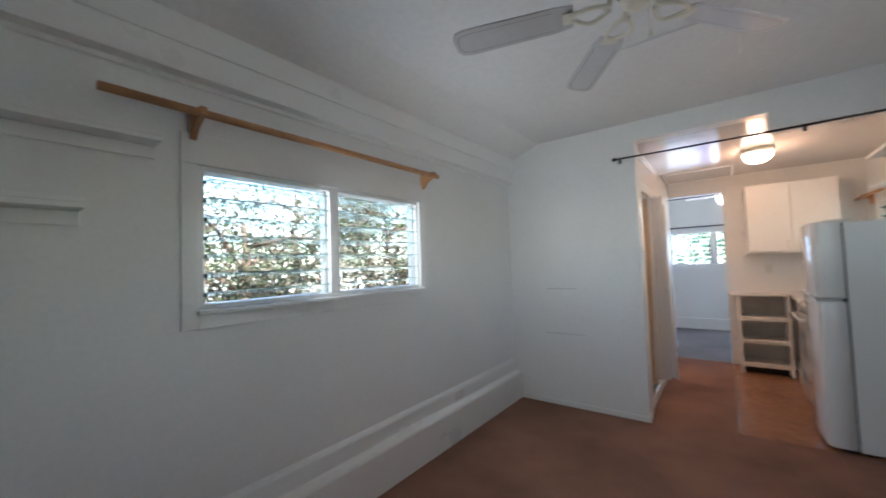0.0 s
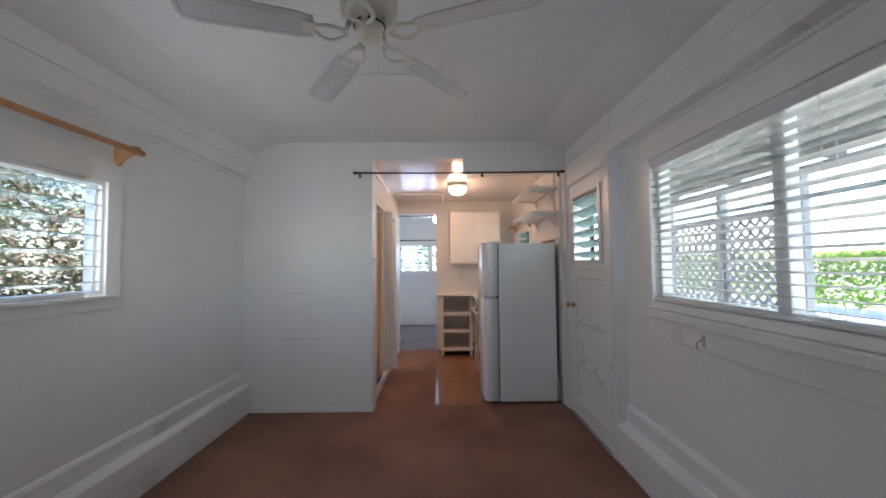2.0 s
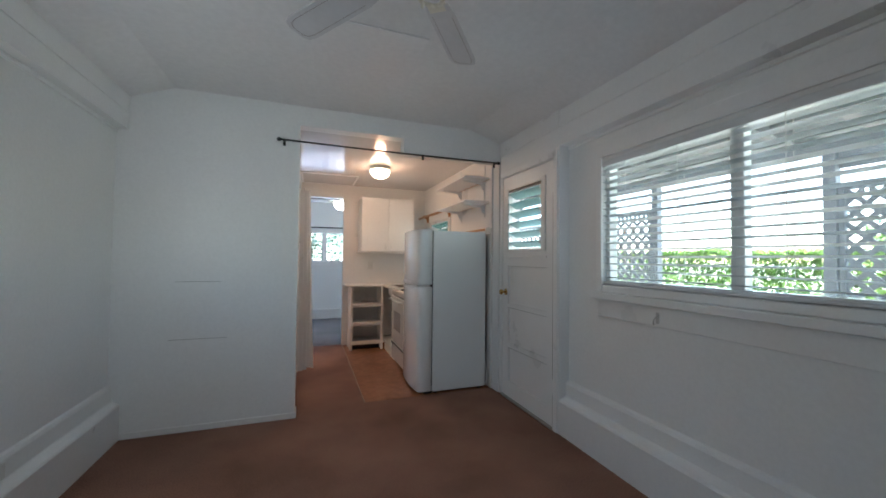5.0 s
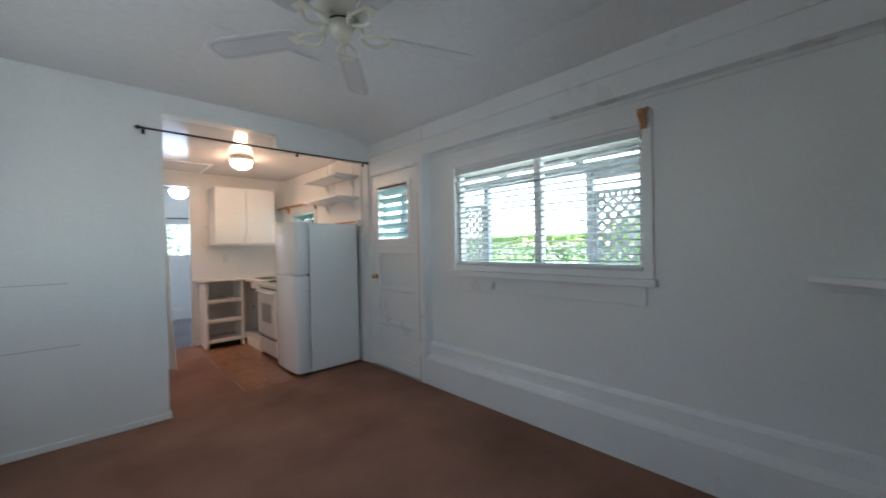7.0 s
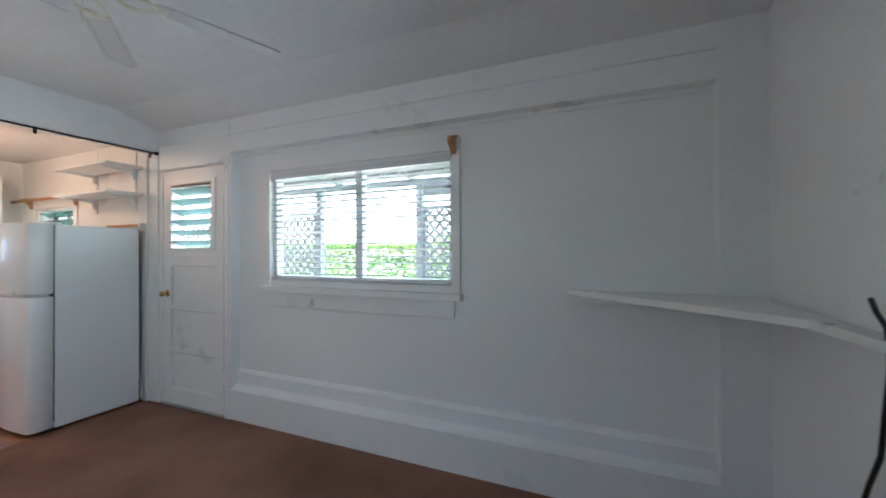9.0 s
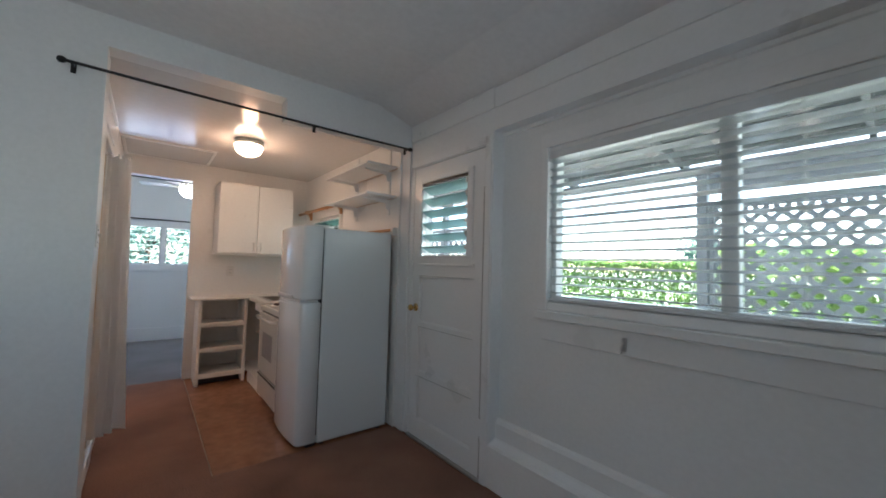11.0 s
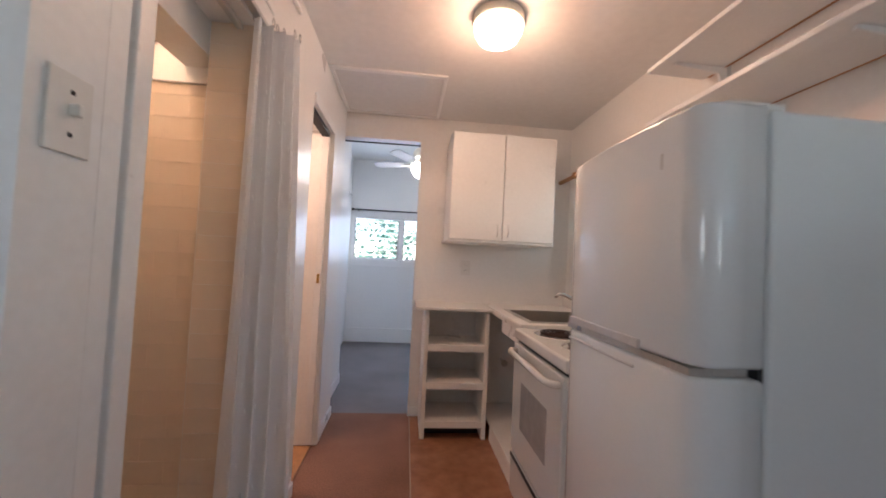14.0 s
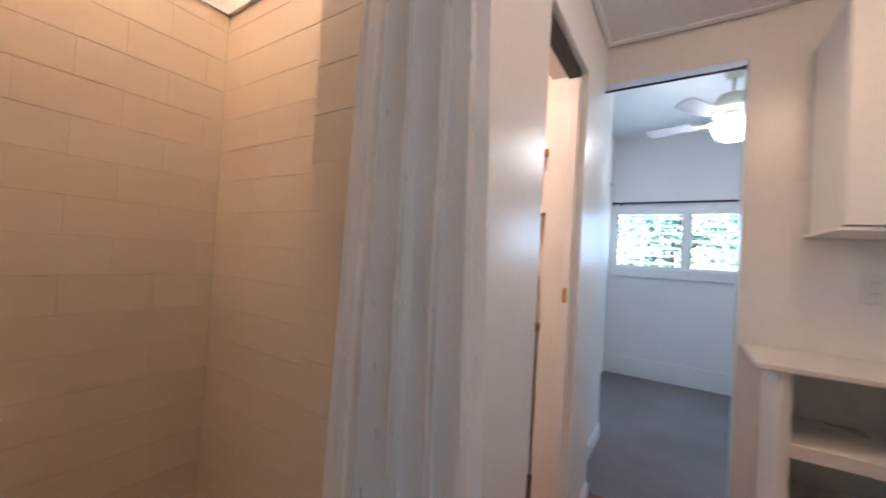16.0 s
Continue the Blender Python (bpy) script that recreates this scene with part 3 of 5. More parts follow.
# sliding window on the porch side with its blind
w2 = tagged(thing("window_2", (XE, 2.3, 1.11), "white framed sliding window onto the porch", "window"), kind="structure")
y0, y1, z0, z1 = HOLE_E
part("window_frame", boxes((1.965, 2.03, y0 + 0.001, y0 + 0.03, z0 + 0.03, z1 - 0.03), (1.965, 2.03, y1 - 0.03, y1 - 0.001, z0 + 0.03, z1 - 0.03), (1.965, 2.03, y0 + 0.001, y1 - 0.001, z0 + 0.001, z0 + 0.03), (1.965, 2.03, y0 + 0.001, y1 - 0.001, z1 - 0.03, z1 - 0.001), bevel=0.003), "trim", w2)
part("mullion", boxes((1.97, 2.025, 2.235, 2.295, z0 + 0.03, z1 - 0.03), bevel=0.004), "trim", w2)
for a, b in ((y0 + 0.03, 2.235), (2.295, y1 - 0.03)):
    part("pane", boxes((1.998, 2.002, a, b, z0 + 0.03, z1 - 0.03)), "pane", w2).visible_shadow = False
structure("trim_window_east", boxes((XE - 0.018, XE, 1.49, y0, 1.064, 1.95), (XE - 0.018, XE, y1, 3.105, 1.064, 1.95), (XE - 0.012, XE, y0, y1, 1.064, 1.108), (XE - 0.018, XE, 1.49, 3.105, 1.95, 2.03), (XE - 0.018, XE, 1.53, 3.09, 0.905, 1.018), (XE - 0.055, XE, 1.475, 3.12, 1.02, 1.062), bevel=0.004), "trim", "white window casing with a projecting sill", "trim")

blind = thing("window_blind", (XE + 0.012, 2.3, 1.12), "white horizontal slat blind, lowered with its slats open", "blind")
part("headrail", boxes((XE - 0.012, XE + 0.022, y0 + 0.006, y1 - 0.006, z1 - 0.045, z1 - 0.004), bevel=0.004), "slat", blind)
part("bottom_rail", boxes((XE - 0.010, XE + 0.02, y0 + 0.008, y1 - 0.008, z0 + 0.004, z0 + 0.02), bevel=0.004), "slat", blind)
slat_mesh = None
N_SLATS = 17
for k in range(N_SLATS):
    zc = z0 + 0.05 + k * (z1 - z0 - 0.115) / (N_SLATS - 1)
    if slat_mesh is None:
        bm = bmesh.new()
        t = radians(-12)
        rows = []
        for j in range(5):
            s = (j / 4 - 0.5) * 0.049
            h = 0.003 * (1 - (j / 2 - 1) ** 2)
            rows.append([bm.verts.new((s * math.cos(t), y, s * math.sin(t) + h)) for y in (y0 + 0.008 - 2.3, y1 - 0.008 - 2.3)])
        for a, b in zip(rows, rows[1:]):
            bm.faces.new((a[0], a[1], b[1], b[0]))
        bmesh.ops.solidify(bm, geom=bm.faces[:], thickness=0.0025)
        bmesh.ops.translate(bm, vec=(XE + 0.004, 2.3, zc), verts=bm.verts[:])
        ob = part("slat", bm, "slat", blind)
        slat_mesh, slat_z = ob.data, zc
    else:
        ob = new("slat", slat_mesh)
        ob.parent = blind
        ob.location = (0, random.uniform(-0.002, 0.002), zc - slat_z)
        ob.rotation_euler = (random.uniform(-0.002, 0.002), 0, 0)
for y in (1.72, 2.05, 2.52, 2.86):
    part("ladder_cord", boxes((XE - 0.022, XE - 0.0205, y - 0.001, y + 0.001, z0 + 0.02, z1 - 0.04), (XE + 0.0285, XE + 0.03, y - 0.001, y + 0.001, z0 + 0.02, z1 - 0.04)), "plastic", blind)

# porch door
door = tagged(thing("door_1", (XF, 3.86, 0.015), "white panelled porch door with a louvred glass light, closed", "door"), kind="structure")
P0, P1 = (3.62, 4.14, 1.36, 1.905), None
PANELS = [(3.56, 4.145, 0.86, 1.205), (3.56, 4.145, 0.50, 0.825), (3.56, 4.145, 0.15, 0.46)]
part("leaf", holed("x", XF + 0.018, XF + 0.048, DOOR[0] + 0.006, DOOR[1] - 0.006, 0.016, DOOR[3] - 0.005, [P0]), "trim", door)
part("stiles_and_rails", holed("x", XF + 0.004, XF + 0.0175, DOOR[0] + 0.006, DOOR[1] - 0.006, 0.016, DOOR[3] - 0.005, [P0, *PANELS]), "trim", door)
for a0, a1, c0, c1 in PANELS:
    part("panel_bead", boxes((XF + 0.008, XF + 0.0175, a0 + 0.001, a1 - 0.001, c1 - 0.009, c1 - 0.001), (XF + 0.008, XF + 0.0175, a0 + 0.001, a1 - 0.001, c0 + 0.001, c0 + 0.009), (XF + 0.008, XF + 0.0175, a0 + 0.001, a0 + 0.009, c0 + 0.01, c1 - 0.01), (XF + 0.008, XF + 0.0175, a1 - 0.009, a1 - 0.001, c0 + 0.01, c1 - 0.01), bevel=0.002), "trim", door)
# dark strips stand for the shadow under each panel's top edge
for a0, a1, c0, c1 in PANELS:
    part("panel_joint", boxes((XF + 0.0015, XF + 0.0042, a0 - 0.004, a1 + 0.004, c1 - 0.0005, c1 + 0.0035)), "scuff", door, "dark strip painted in for the shadow at the panel's top")
part("hinge_gap", boxes((XF - 0.0015, XF + 0.004, DOOR[0] + 0.001, DOOR[0] + 0.0055, 0.016, 1.785)), "gap_rust", door, "rusty gap at the hinge side")
part("light_sill", boxes((XF - 0.010, XF + 0.0035, P0[0] - 0.07, P0[1] + 0.03, 1.285, 1.30), bevel=0.003), "trim", door)
part("light_frame", boxes((XF - 0.008, XF + 0.0035, P0[0] - 0.05, P0[0], P0[2] - 0.02, P0[3] + 0.03), (XF - 0.008, XF + 0.0035, P0[1], P0[1] + 0.03, P0[2] - 0.02, P0[3] + 0.03), (XF - 0.008, XF + 0.0035, P0[0], P0[1], P0[2] - 0.02, P0[2]), (XF - 0.008, XF + 0.0035, P0[0], P0[1], P0[3], P0[3] + 0.03), bevel=0.003), "trim", door)
part("light_head", boxes((XF, XF + 0.03, P0[0] + 0.001, P0[1] - 0.001, P0[3] - 0.022, P0[3] - 0.001)), "black", door)
for k in range(6):
    zc = P0[2] + 0.042 + k * 0.0885
    bm = boxes((-0.05, 0.05, P0[0] + 0.015, P0[1] - 0.015, -0.0028, 0.0028))
    bmesh.ops.transform(bm, matrix=Matrix.Translation((XF + 0.032, 0, zc)) @ Matrix.Rotation(radians(24), 4, "Y"), verts=bm.verts[:])
    part("louvre", bm, "doorglass", door).visible_shadow = False
    for y in (P0[0] + 0.012, P0[1] - 0.012):
        part("clip", boxes((XF - 0.012, XF + 0.03, y - 0.007, y + 0.007, zc - 0.004, zc + 0.03), bevel=0.002), "metal", door)
for y in (P0[0] + 0.006, P0[1] - 0.006):
    part("clip_rail", boxes((XF, XF + 0.035, y - 0.005, y + 0.005, P0[2], P0[3] - 0.022)), "metal", door)
knob = part("door_knob", join(join(tube(bmesh.new(), (XF + 0.008, 4.19, 0.965), (XF + 0.002, 4.19, 0.965), 0.03), tube(bmesh.new(), (XF + 0.004, 4.19, 0.965), (XF - 0.035, 4.19, 0.965), 0.009)), join(bmesh.new(), turned([(0.004, 0.0), (0.020, 0.004), (0.025, 0.015), (0.02, 0.027), (0.006, 0.03)], (0, 0, 0)), Matrix.Translation((XF - 0.028, 4.19, 0.965)) @ Matrix.Rotation(radians(-90), 4, "Y"))), "brass", door, "polished brass knob", True)
for z in (0.32, 1.84):
    part("hinge", boxes((XF - 0.004, XF + 0.006, 3.45, 3.49, z - 0.045, z + 0.045), (XF - 0.012, XF, 3.462, 3.474, z - 0.05, z + 0.05), bevel=0.003), "trim", door)
structure("trim_door_sill", boxes((XF - 0.02, XF + 0.19, DOOR[0], DOOR[1], 0.0, 0.014), bevel=0.003), "steel", "grey metal door sill", "sill")


# ---- living room things ----
def ceiling_fan(at, name, label, angle, radius, globe_mat=None, scale=1.0):
    """A five-bladed fan whose hub bottom is at at."""
    x, y, z = at
    f = thing(name, (x, y, z), label, "ceiling fan")
    top = 2.487 if z < 2.3 and y < 4 else 2.62
    part("canopy", turned([(0.02, top - 0.075), (0.05, top - 0.07), (0.068, top - 0.03), (0.07, top - 0.001)], (x, y, 0)), "fan", f, "", True)
    part("motor_housing", turned([(0.03, z + 0.075), (0.08, z + 0.08), (0.105, z + 0.10), (0.11, z + 0.15), (0.085, z + 0.19), (0.02, z + 0.195)], (x, y, 0)), "fan", f, "", True)
    if top - z > 0.29:
        part("downrod", tube(bmesh.new(), (x, y, z + 0.19), (x, y, top - 0.07), 0.013), "fan", f, "", True)
    part("switch_housing", turned([(0.012, z), (0.035, z + 0.003), (0.046, z + 0.015), (0.052, z + 0.045), (0.058, z + 0.06), (0.04, z + 0.08)], (x, y, 0)), "fan", f, "", True)
    part("trim_ring", turned([(0.055, z + 0.054), (0.0605, z + 0.056), (0.0605, z + 0.060), (0.055, z + 0.062)], (x, y, 0)), "black", f, "thin dark ring", True)
    for k in range(5):
        a = radians(angle + 72 * k)
        m = Matrix.Translation((x, y, z + 0.002)) @ Matrix.Rotation(a, 4, "Z")
        iron = bmesh.new()
        for s in (-1, 1):
            pts = []
            for i in range(11):
                u = i / 10
                pts.append((0.08 + 0.125 * u, s * (0.008 + 0.034 * math.sin(u * math.pi)), 0.018 - 0.012 * math.sin(u * math.pi)))
            join(iron, pipe(pts, 0.0075, 8))
        box(iron, 0.19, 0.235, -0.035, 0.035, 0.012, 0.017, bevel=0.002)
        join(iron, pipe([(0.055, 0, 0.085), (0.075, 0, 0.06), (0.085, 0, 0.03), (0.10, 0, 0.016)], 0.010, 8))
        bmesh.ops.transform(iron, matrix=m, verts=iron.verts[:])
        part("blade_iron", iron, "fan", f, "", True)
        bl = bmesh.new()
        outline = []
        R = radius
        for px, py in ((0.20, 0.045), (0.26, 0.055), (R - 0.05, 0.062), (R - 0.015, 0.054), (R, 0.03)):
            outline.append((px, py))
        full = outline + [(px, -py) for px, py in outline[::-1]]
        lo = [bl.verts.new((px, py, 0.0175 + py * 0.2)) for px, py in full]
        hi = [bl.verts.new((px, py, 0.0235 + py * 0.2)) for px, py in full]
        bl.faces.new(lo[::-1])
        bl.faces.new(hi)
        for i in range(len(full)):
            j = (i + 1) % len(full)
            bl.faces.new((lo[i], lo[j], hi[j], hi[i]))
        bmesh.ops.transform(bl, matrix=m, verts=bl.verts[:])
        blade = part("blade", bl, "blade", f)
        ln = bmesh.new()
        inset = [(px * 0.93 + 0.03, py * 0.74) for px, py in full]
        inner = [(px * 0.93 + 0.03, py * 0.70) for px, py in full]
        a1 = [ln.verts.new((px, py, 0.0168 + py * 0.2)) for px, py in inset]
        a2 = [ln.verts.new((px - 0.003, py, 0.0168 + py * 0.2)) for px, py in inner]
        for i in range(len(full)):
            j = (i + 1) % len(full)
            if 1 <= i <= 7:
                ln.faces.new((a1[i], a1[j], a2[j], a2[i]))
        bmesh.ops.transform(ln, matrix=m, verts=ln.verts[:])
        part("edge_line", ln, "bladeline", blade, "thin routed line")
    if globe_mat:
        part("globe", turned([(0.01, z - 0.13), (0.06, z - 0.122), (0.10, z - 0.09), (0.12, z - 0.045), (0.125, z - 0.012), (0.04, z - 0.005)], (x, y, 0)), globe_mat, f, "lit white glass globe", True)
    else:
        part("pull_chain", join(tube(bmesh.new(), (x + 0.03, y + 0.03, z + 0.01), (x + 0.03, y + 0.03, z - 0.075), 0.0016, n=6), turned([(0.002, z - 0.10), (0.006, z - 0.095), (0.006, z - 0.085), (0.002, z - 0.075)], (x + 0.03, y + 0.03, 0), 10)), "fan", f)
    return f


ceiling_fan((0.409, 2.217, 2.17), "ceiling_fan", "ivory ceiling fan with five pale blades, at rest", -19, 0.635)

# curtain rod over the opening
rod = thing("curtain_rod", (0.85, 4.25, 2.185), "thin black iron curtain rod above the kitchen opening", "curtain rod")
part("rod", pipe([(-0.105 + k * 0.1895, 4.25, 2.185 - 0.006 * math.sin(k / 10 * math.pi)) for k in range(11)], 0.0075), "black", rod, "", True)
for x in (-0.105, 1.79):
    s = -1 if x < 0 else 1
    part("finial", join(bmesh.new(), turned([(0.004, -0.02), (0.014, -0.014), (0.016, 0.0), (0.010, 0.012), (0.004, 0.014)], (0, 0, 0), 14), Matrix.Translation((x + s * 0.012, 4.25, 2.185)) @ Matrix.Rotation(radians(90), 4, "Y")), "black", rod, "", True)
for x in (-0.085, 1.06, 1.775):
    part("bracket", join(boxes((x - 0.006, x + 0.006, 4.25, 4.296, 2.176, 2.188), bevel=0.002), boxes((x - 0.010, x + 0.010, 4.294, 4.2995, 2.15, 2.20), bevel=0.002)), "black", rod)


def wood_pole(name, label, a, b, brackets, wall_x, r=0.016):
    """A pine rod on scrolled pine brackets along y."""
    p = thing(name, ((a[0] + b[0]) / 2, (a[1] + b[1]) / 2, a[2]), label, "curtain pole")
    if a != b:
        part("pole", tube(bmesh.new(), a, b, r, n=18), "wood", p, "", True)
    s = 1 if a[0] > wall_x else -1
    depth = abs(a[0] - wall_x)
    for y in brackets:
        prof = [(0, 0.035), (depth + 0.02, 0.022), (depth + 0.024, -0.012), (depth - 0.02, -0.022), (depth * 0.45, -0.045), (0.02, -0.085), (0, -0.085)]
        bm = extrude_y([(wall_x + s * u, a[2] + v) for u, v in prof], y - 0.011, y + 0.011)
        part("bracket", bm, "wood", p)
    return p


wood_pole("curtain_pole", "bare pine curtain pole on brackets above the louvred window", (-1.05, 1.135, 1.985), (-1.05, 2.985, 1.985), (1.45, 2.93), XW)
lone = thing("pole_bracket", (1.93, 1.545, 1.98), "lone pine pole bracket at the window's corner", "bracket")
part("arm", extrude_y([(1.938, 2.035), (1.85, 2.02), (1.842, 1.99), (1.87, 1.965), (1.90, 1.935), (1.938, 1.915)], 1.515, 1.54), "wood", lone)
part("back_plate", boxes((1.9225, 1.9385, 1.505, 1.55, 1.905, 2.045), bevel=0.003), "wood", lone)

for z, y_end, in ((1.84, 1.32), (1.565, 1.11)):
    sh = thing("wall_shelf", (-1.1, y_end - 0.4, z), "narrow white painted ledge shelf on the wall", "shelf", "ledge shelves")
    part("board", boxes((XW, XW + 0.10, y_end - 0.85, y_end, z, z + 0.018), bevel=0.003), "trim", sh)
    part("lip", boxes((XW + 0.085, XW + 0.10, y_end - 0.85, y_end, z + 0.018, z + 0.035), bevel=0.003), "trim", sh)
    part("back", boxes((XW, XW + 0.012, y_end - 0.85, y_end, z - 0.05, z), bevel=0.003), "trim", sh)

corner = thing("corner_shelf", (1.6, 0.3, 1.095), "white painted shelf set across the room's corner", "shelf")
bm = bmesh.new()
pl = [(1.938, 0.87), (1.938, 0.192), (1.848, 0.192), (1.848, 0.038), (0.95, 0.038), (0.95, 0.10), (1.25, 0.12)]
lo = [bm.verts.new((x, y, 1.085)) for x, y in pl]
hi = [bm.verts.new((x, y, 1.112)) for x, y in pl]
bm.faces.new(lo[::-1])
bm.faces.new(hi)
for i in range(len(pl)):
    j = (i + 1) % len(pl)
    bm.faces.new((lo[i], lo[j], hi[j], hi[i]))
bmesh.ops.recalc_face_normals(bm, faces=bm.faces[:])
part("board", bm, "trim", corner)
part("cleat", boxes((XE - 0.022, XE - 0.002, 0.20, 0.80, 1.045, 1.085), (1.30, 1.84, 0.002, 0.022, 1.045, 1.085), bevel=0.003), "trim", corner)

cable = solid_thing("cable", pipe([(1.06, 0.075, 1.20), (1.03, 0.08, 1.17), (0.985, 0.085, 1.14), (0.965, 0.09, 1.06), (0.985, 0.09, 0.93), (1.00, 0.09, 0.83), (1.05, 0.085, 0.74), (1.09, 0.08, 0.66), (1.10, 0.06, 0.5), (1.10, 0.045, 0.2), (1.08, 0.06, 0.006)], 0.006), "black", "loose black cable hanging down the wall", "cable", smooth=True)

hook = thing("wall_hook", (1.92, 2.64, 0.93), "small metal hook on the wall under the window", "hook")
part("plate", boxes((1.916, 1.9215, 2.63, 2.65, 0.925, 0.985), bevel=0.002), "metal", hook)
part("prong", pipe([(1.917, 2.64, 0.965), (1.895, 2.64, 0.955), (1.885, 2.64, 0.935), (1.892, 2.64, 0.92)], 0.0035, 8), "metal", hook, "", True)


def outlet(name, label, at, normal, w=0.072, h=0.115, switch=False):
    """A wall plate with two sockets, or a switch lever; normal is the way it faces ('x', '-y' and so on)."""
    x, y, z = at
    o = thing(name, at, label, "light switch" if switch else "outlet")

    def pl(u0, u1, z0, z1, d0, d1, bev=0.0):
        if normal == "x":
            return boxes((x + d0, x + d1, y + u0, y + u1, z + z0, z + z1), bevel=bev)
        return boxes((x + u0, x + u1, y - d1, y - d0, z + z0, z + z1), bevel=bev)

    part("plate", pl(-w / 2, w / 2, -h / 2, h / 2, 0, 0.006, 0.002), "plastic", o)
    if switch:
        part("toggle", pl(-0.005, 0.005, -0.004, 0.014, 0.006, 0.02, 0.002), "plastic", o)
        for s in (-0.03, 0.03):
            part("screw", pl(-0.003, 0.003, s - 0.003, s + 0.003, 0.006, 0.0075), "dark", o)
    else:
        for s in (-0.02, 0.02):
            part("socket", pl(-0.016, 0.016, s - 0.012, s + 0.012, 0.006, 0.008, 0.001), "plastic", o)
            part("slot", pl(-0.008, -0.005, s - 0.005, s + 0.006, 0.008, 0.0086), "greygap", o)
            part("slot", pl(0.005, 0.008, s - 0.005, s + 0.006, 0.008, 0.0086), "greygap", o)
    return o


outlet("outlet", "white double outlet set in the baseboard", (XW + 0.022, 3.29, 0.312), "x", 0.115, 0.07)
outlet("light_switch", "white light switch on the partition's end", (0.03, 4.36, 1.385), "x", switch=True)
outlet("outlet", "white double outlet on the kitchen wall", (0.985, 6.6915, 1.16), "-y")

for x0, x1, z in ((-0.79, -0.50, 1.078), (-0.82, -0.45, 0.66)):
    structure("wall_scuff", boxes((x0, x1, YP - 0.0012, YP, z, z + 0.004)), "scuff", "faint scuff line on the partition", "scuff mark")
vent = thing("ceiling_hatch", (0.36, 3.1, 2.48), "painted-over access panel in the ceiling", "hatch")
part("panel", boxes((0.12, 0.72, 3.05, 3.55, 2.477, 2.4845), bevel=0.003), "ceil", vent)

# ---- kitchen things ----
lamp = thing("ceiling_lamp", (0.88, 5.42, 2.33), "round ceiling lamp with a lit white glass globe", "ceiling lamp")
part("base", turned([(0.05, 2.329), (0.115, 2.327), (0.118, 2.30), (0.105, 2.285)], (0.88, 5.42, 0)), "fan", lamp, "", True)
part("globe", turned([(0.01, 2.195), (0.05, 2.20), (0.09, 2.222), (0.108, 2.255), (0.112, 2.285), (0.10, 2.297)], (0.88, 5.42, 0)), "globe", lamp, "lit white glass globe", True).visible_shadow = False

hatch = thing("attic_hatch", (0.36, 6.33, 2.33), "white framed attic hatch in the kitchen ceiling", "hatch")
part("panel", boxes((0.03, 0.69, 6.03, 6.64, 2.322, 2.3295)), "kceil", hatch)
part("frame", boxes((0.005, 0.715, 5.995, 6.03, 2.316, 2.3295), (0.005, 0.715, 6.64, 6.675, 2.316, 2.3295), (0.005, 0.03, 6.03, 6.64, 2.316, 2.3295), (0.69, 0.715, 6.03, 6.64, 2.316, 2.3295), bevel=0.003), "trim", hatch)

fr = thing("refrigerator", (1.5, 4.74, 0.0), "white two-door refrigerator on the kitchen floor", "refrigerator")
part("body", boxes((1.225, 1.775, 4.45, 5.03, 0.018, 1.535), bevel=0.008), "fridgeside", fr)


def fridge_door(z0, z1):
    """A door with a softly bowed front."""
    bm = bmesh.new()
    pts = [(1.215, 4.452), (1.12, 4.452), (1.098, 4.458), (1.082, 4.475)]
    for k in range(9):
        u = k / 8
        pts.append((1.076 - 0.014 * math.sin(u * math.pi), 4.50 + u * 0.48))
    pts += [(1.082, 5.005), (1.098, 5.022), (1.12, 5.028), (1.215, 5.028)]
    lo = [bm.verts.new((x, y, z0)) for x, y in pts]
    hi = [bm.verts.new((x, y, z1)) for x, y in pts]
    bm.faces.new(lo[::-1])
    bm.faces.new(hi)
    for i in range(len(pts)):
        j = (i + 1) % len(pts)
        bm.faces.new((lo[i], lo[j], hi[j], hi[i]))
    bmesh.ops.recalc_face_normals(bm, faces=bm.faces[:])
    rim = [e for e in bm.edges if abs(e.verts[0].co.z - e.verts[1].co.z) < 1e-6]
    bmesh.ops.bevel(bm, geom=rim, offset=0.01, segments=3, affect="EDGES", profile=0.5)
    return bm


part("freezer_door", fridge_door(1.02, 1.545), "fridge", fr, "", True)
part("lower_door", fridge_door(0.022, 1.002), "fridge", fr, "", True)
part("door_gasket", boxes((1.2152, 1.2248, 4.462, 5.02, 0.07, 1.53)), "dark", fr)
part("handle_recess", boxes((1.075, 1.2, 4.47, 5.01, 1.0035, 1.0185)), "steel", fr, "grey handle groove between the doors")
part("handle", boxes((1.0600, 1.09, 4.61, 4.97, 1.022, 1.045), (1.0605, 1.09, 4.63, 4.97, 0.972, 0.980), bevel=0.003), "blade", fr, "pale grey scooped grip")
part("kick_plate", boxes((1.15, 1.22, 4.46, 5.02, 0.004, 0.03)), "dark", fr)
part("badge", boxes((1.0705, 1.074, 4.555, 4.585, 1.43, 1.465)), "steel", fr, "small grey badge")
part("top_hinge", boxes((1.14, 1.27, 4.465, 4.51, 1.5365, 1.556), bevel=0.005), "plastic", fr)
for x, y in ((1.27, 4.49), (1.27, 4.99), (1.72, 4.49), (1.72, 4.99)):
    part("foot", tube(bmesh.new(), (x, y, -0.003 if x > 0.6 else 0), (x, y, 0.046), 0.018), "dark", fr)
part("power_cord", pipe([(1.78, 4.475, 0.25), (1.80, 4.47, 0.18), (1.795, 4.45, 0.10), (1.79, 4.455, 0.05), (1.80, 4.48, 0.03)], 0.007, 8), "plastic", fr)

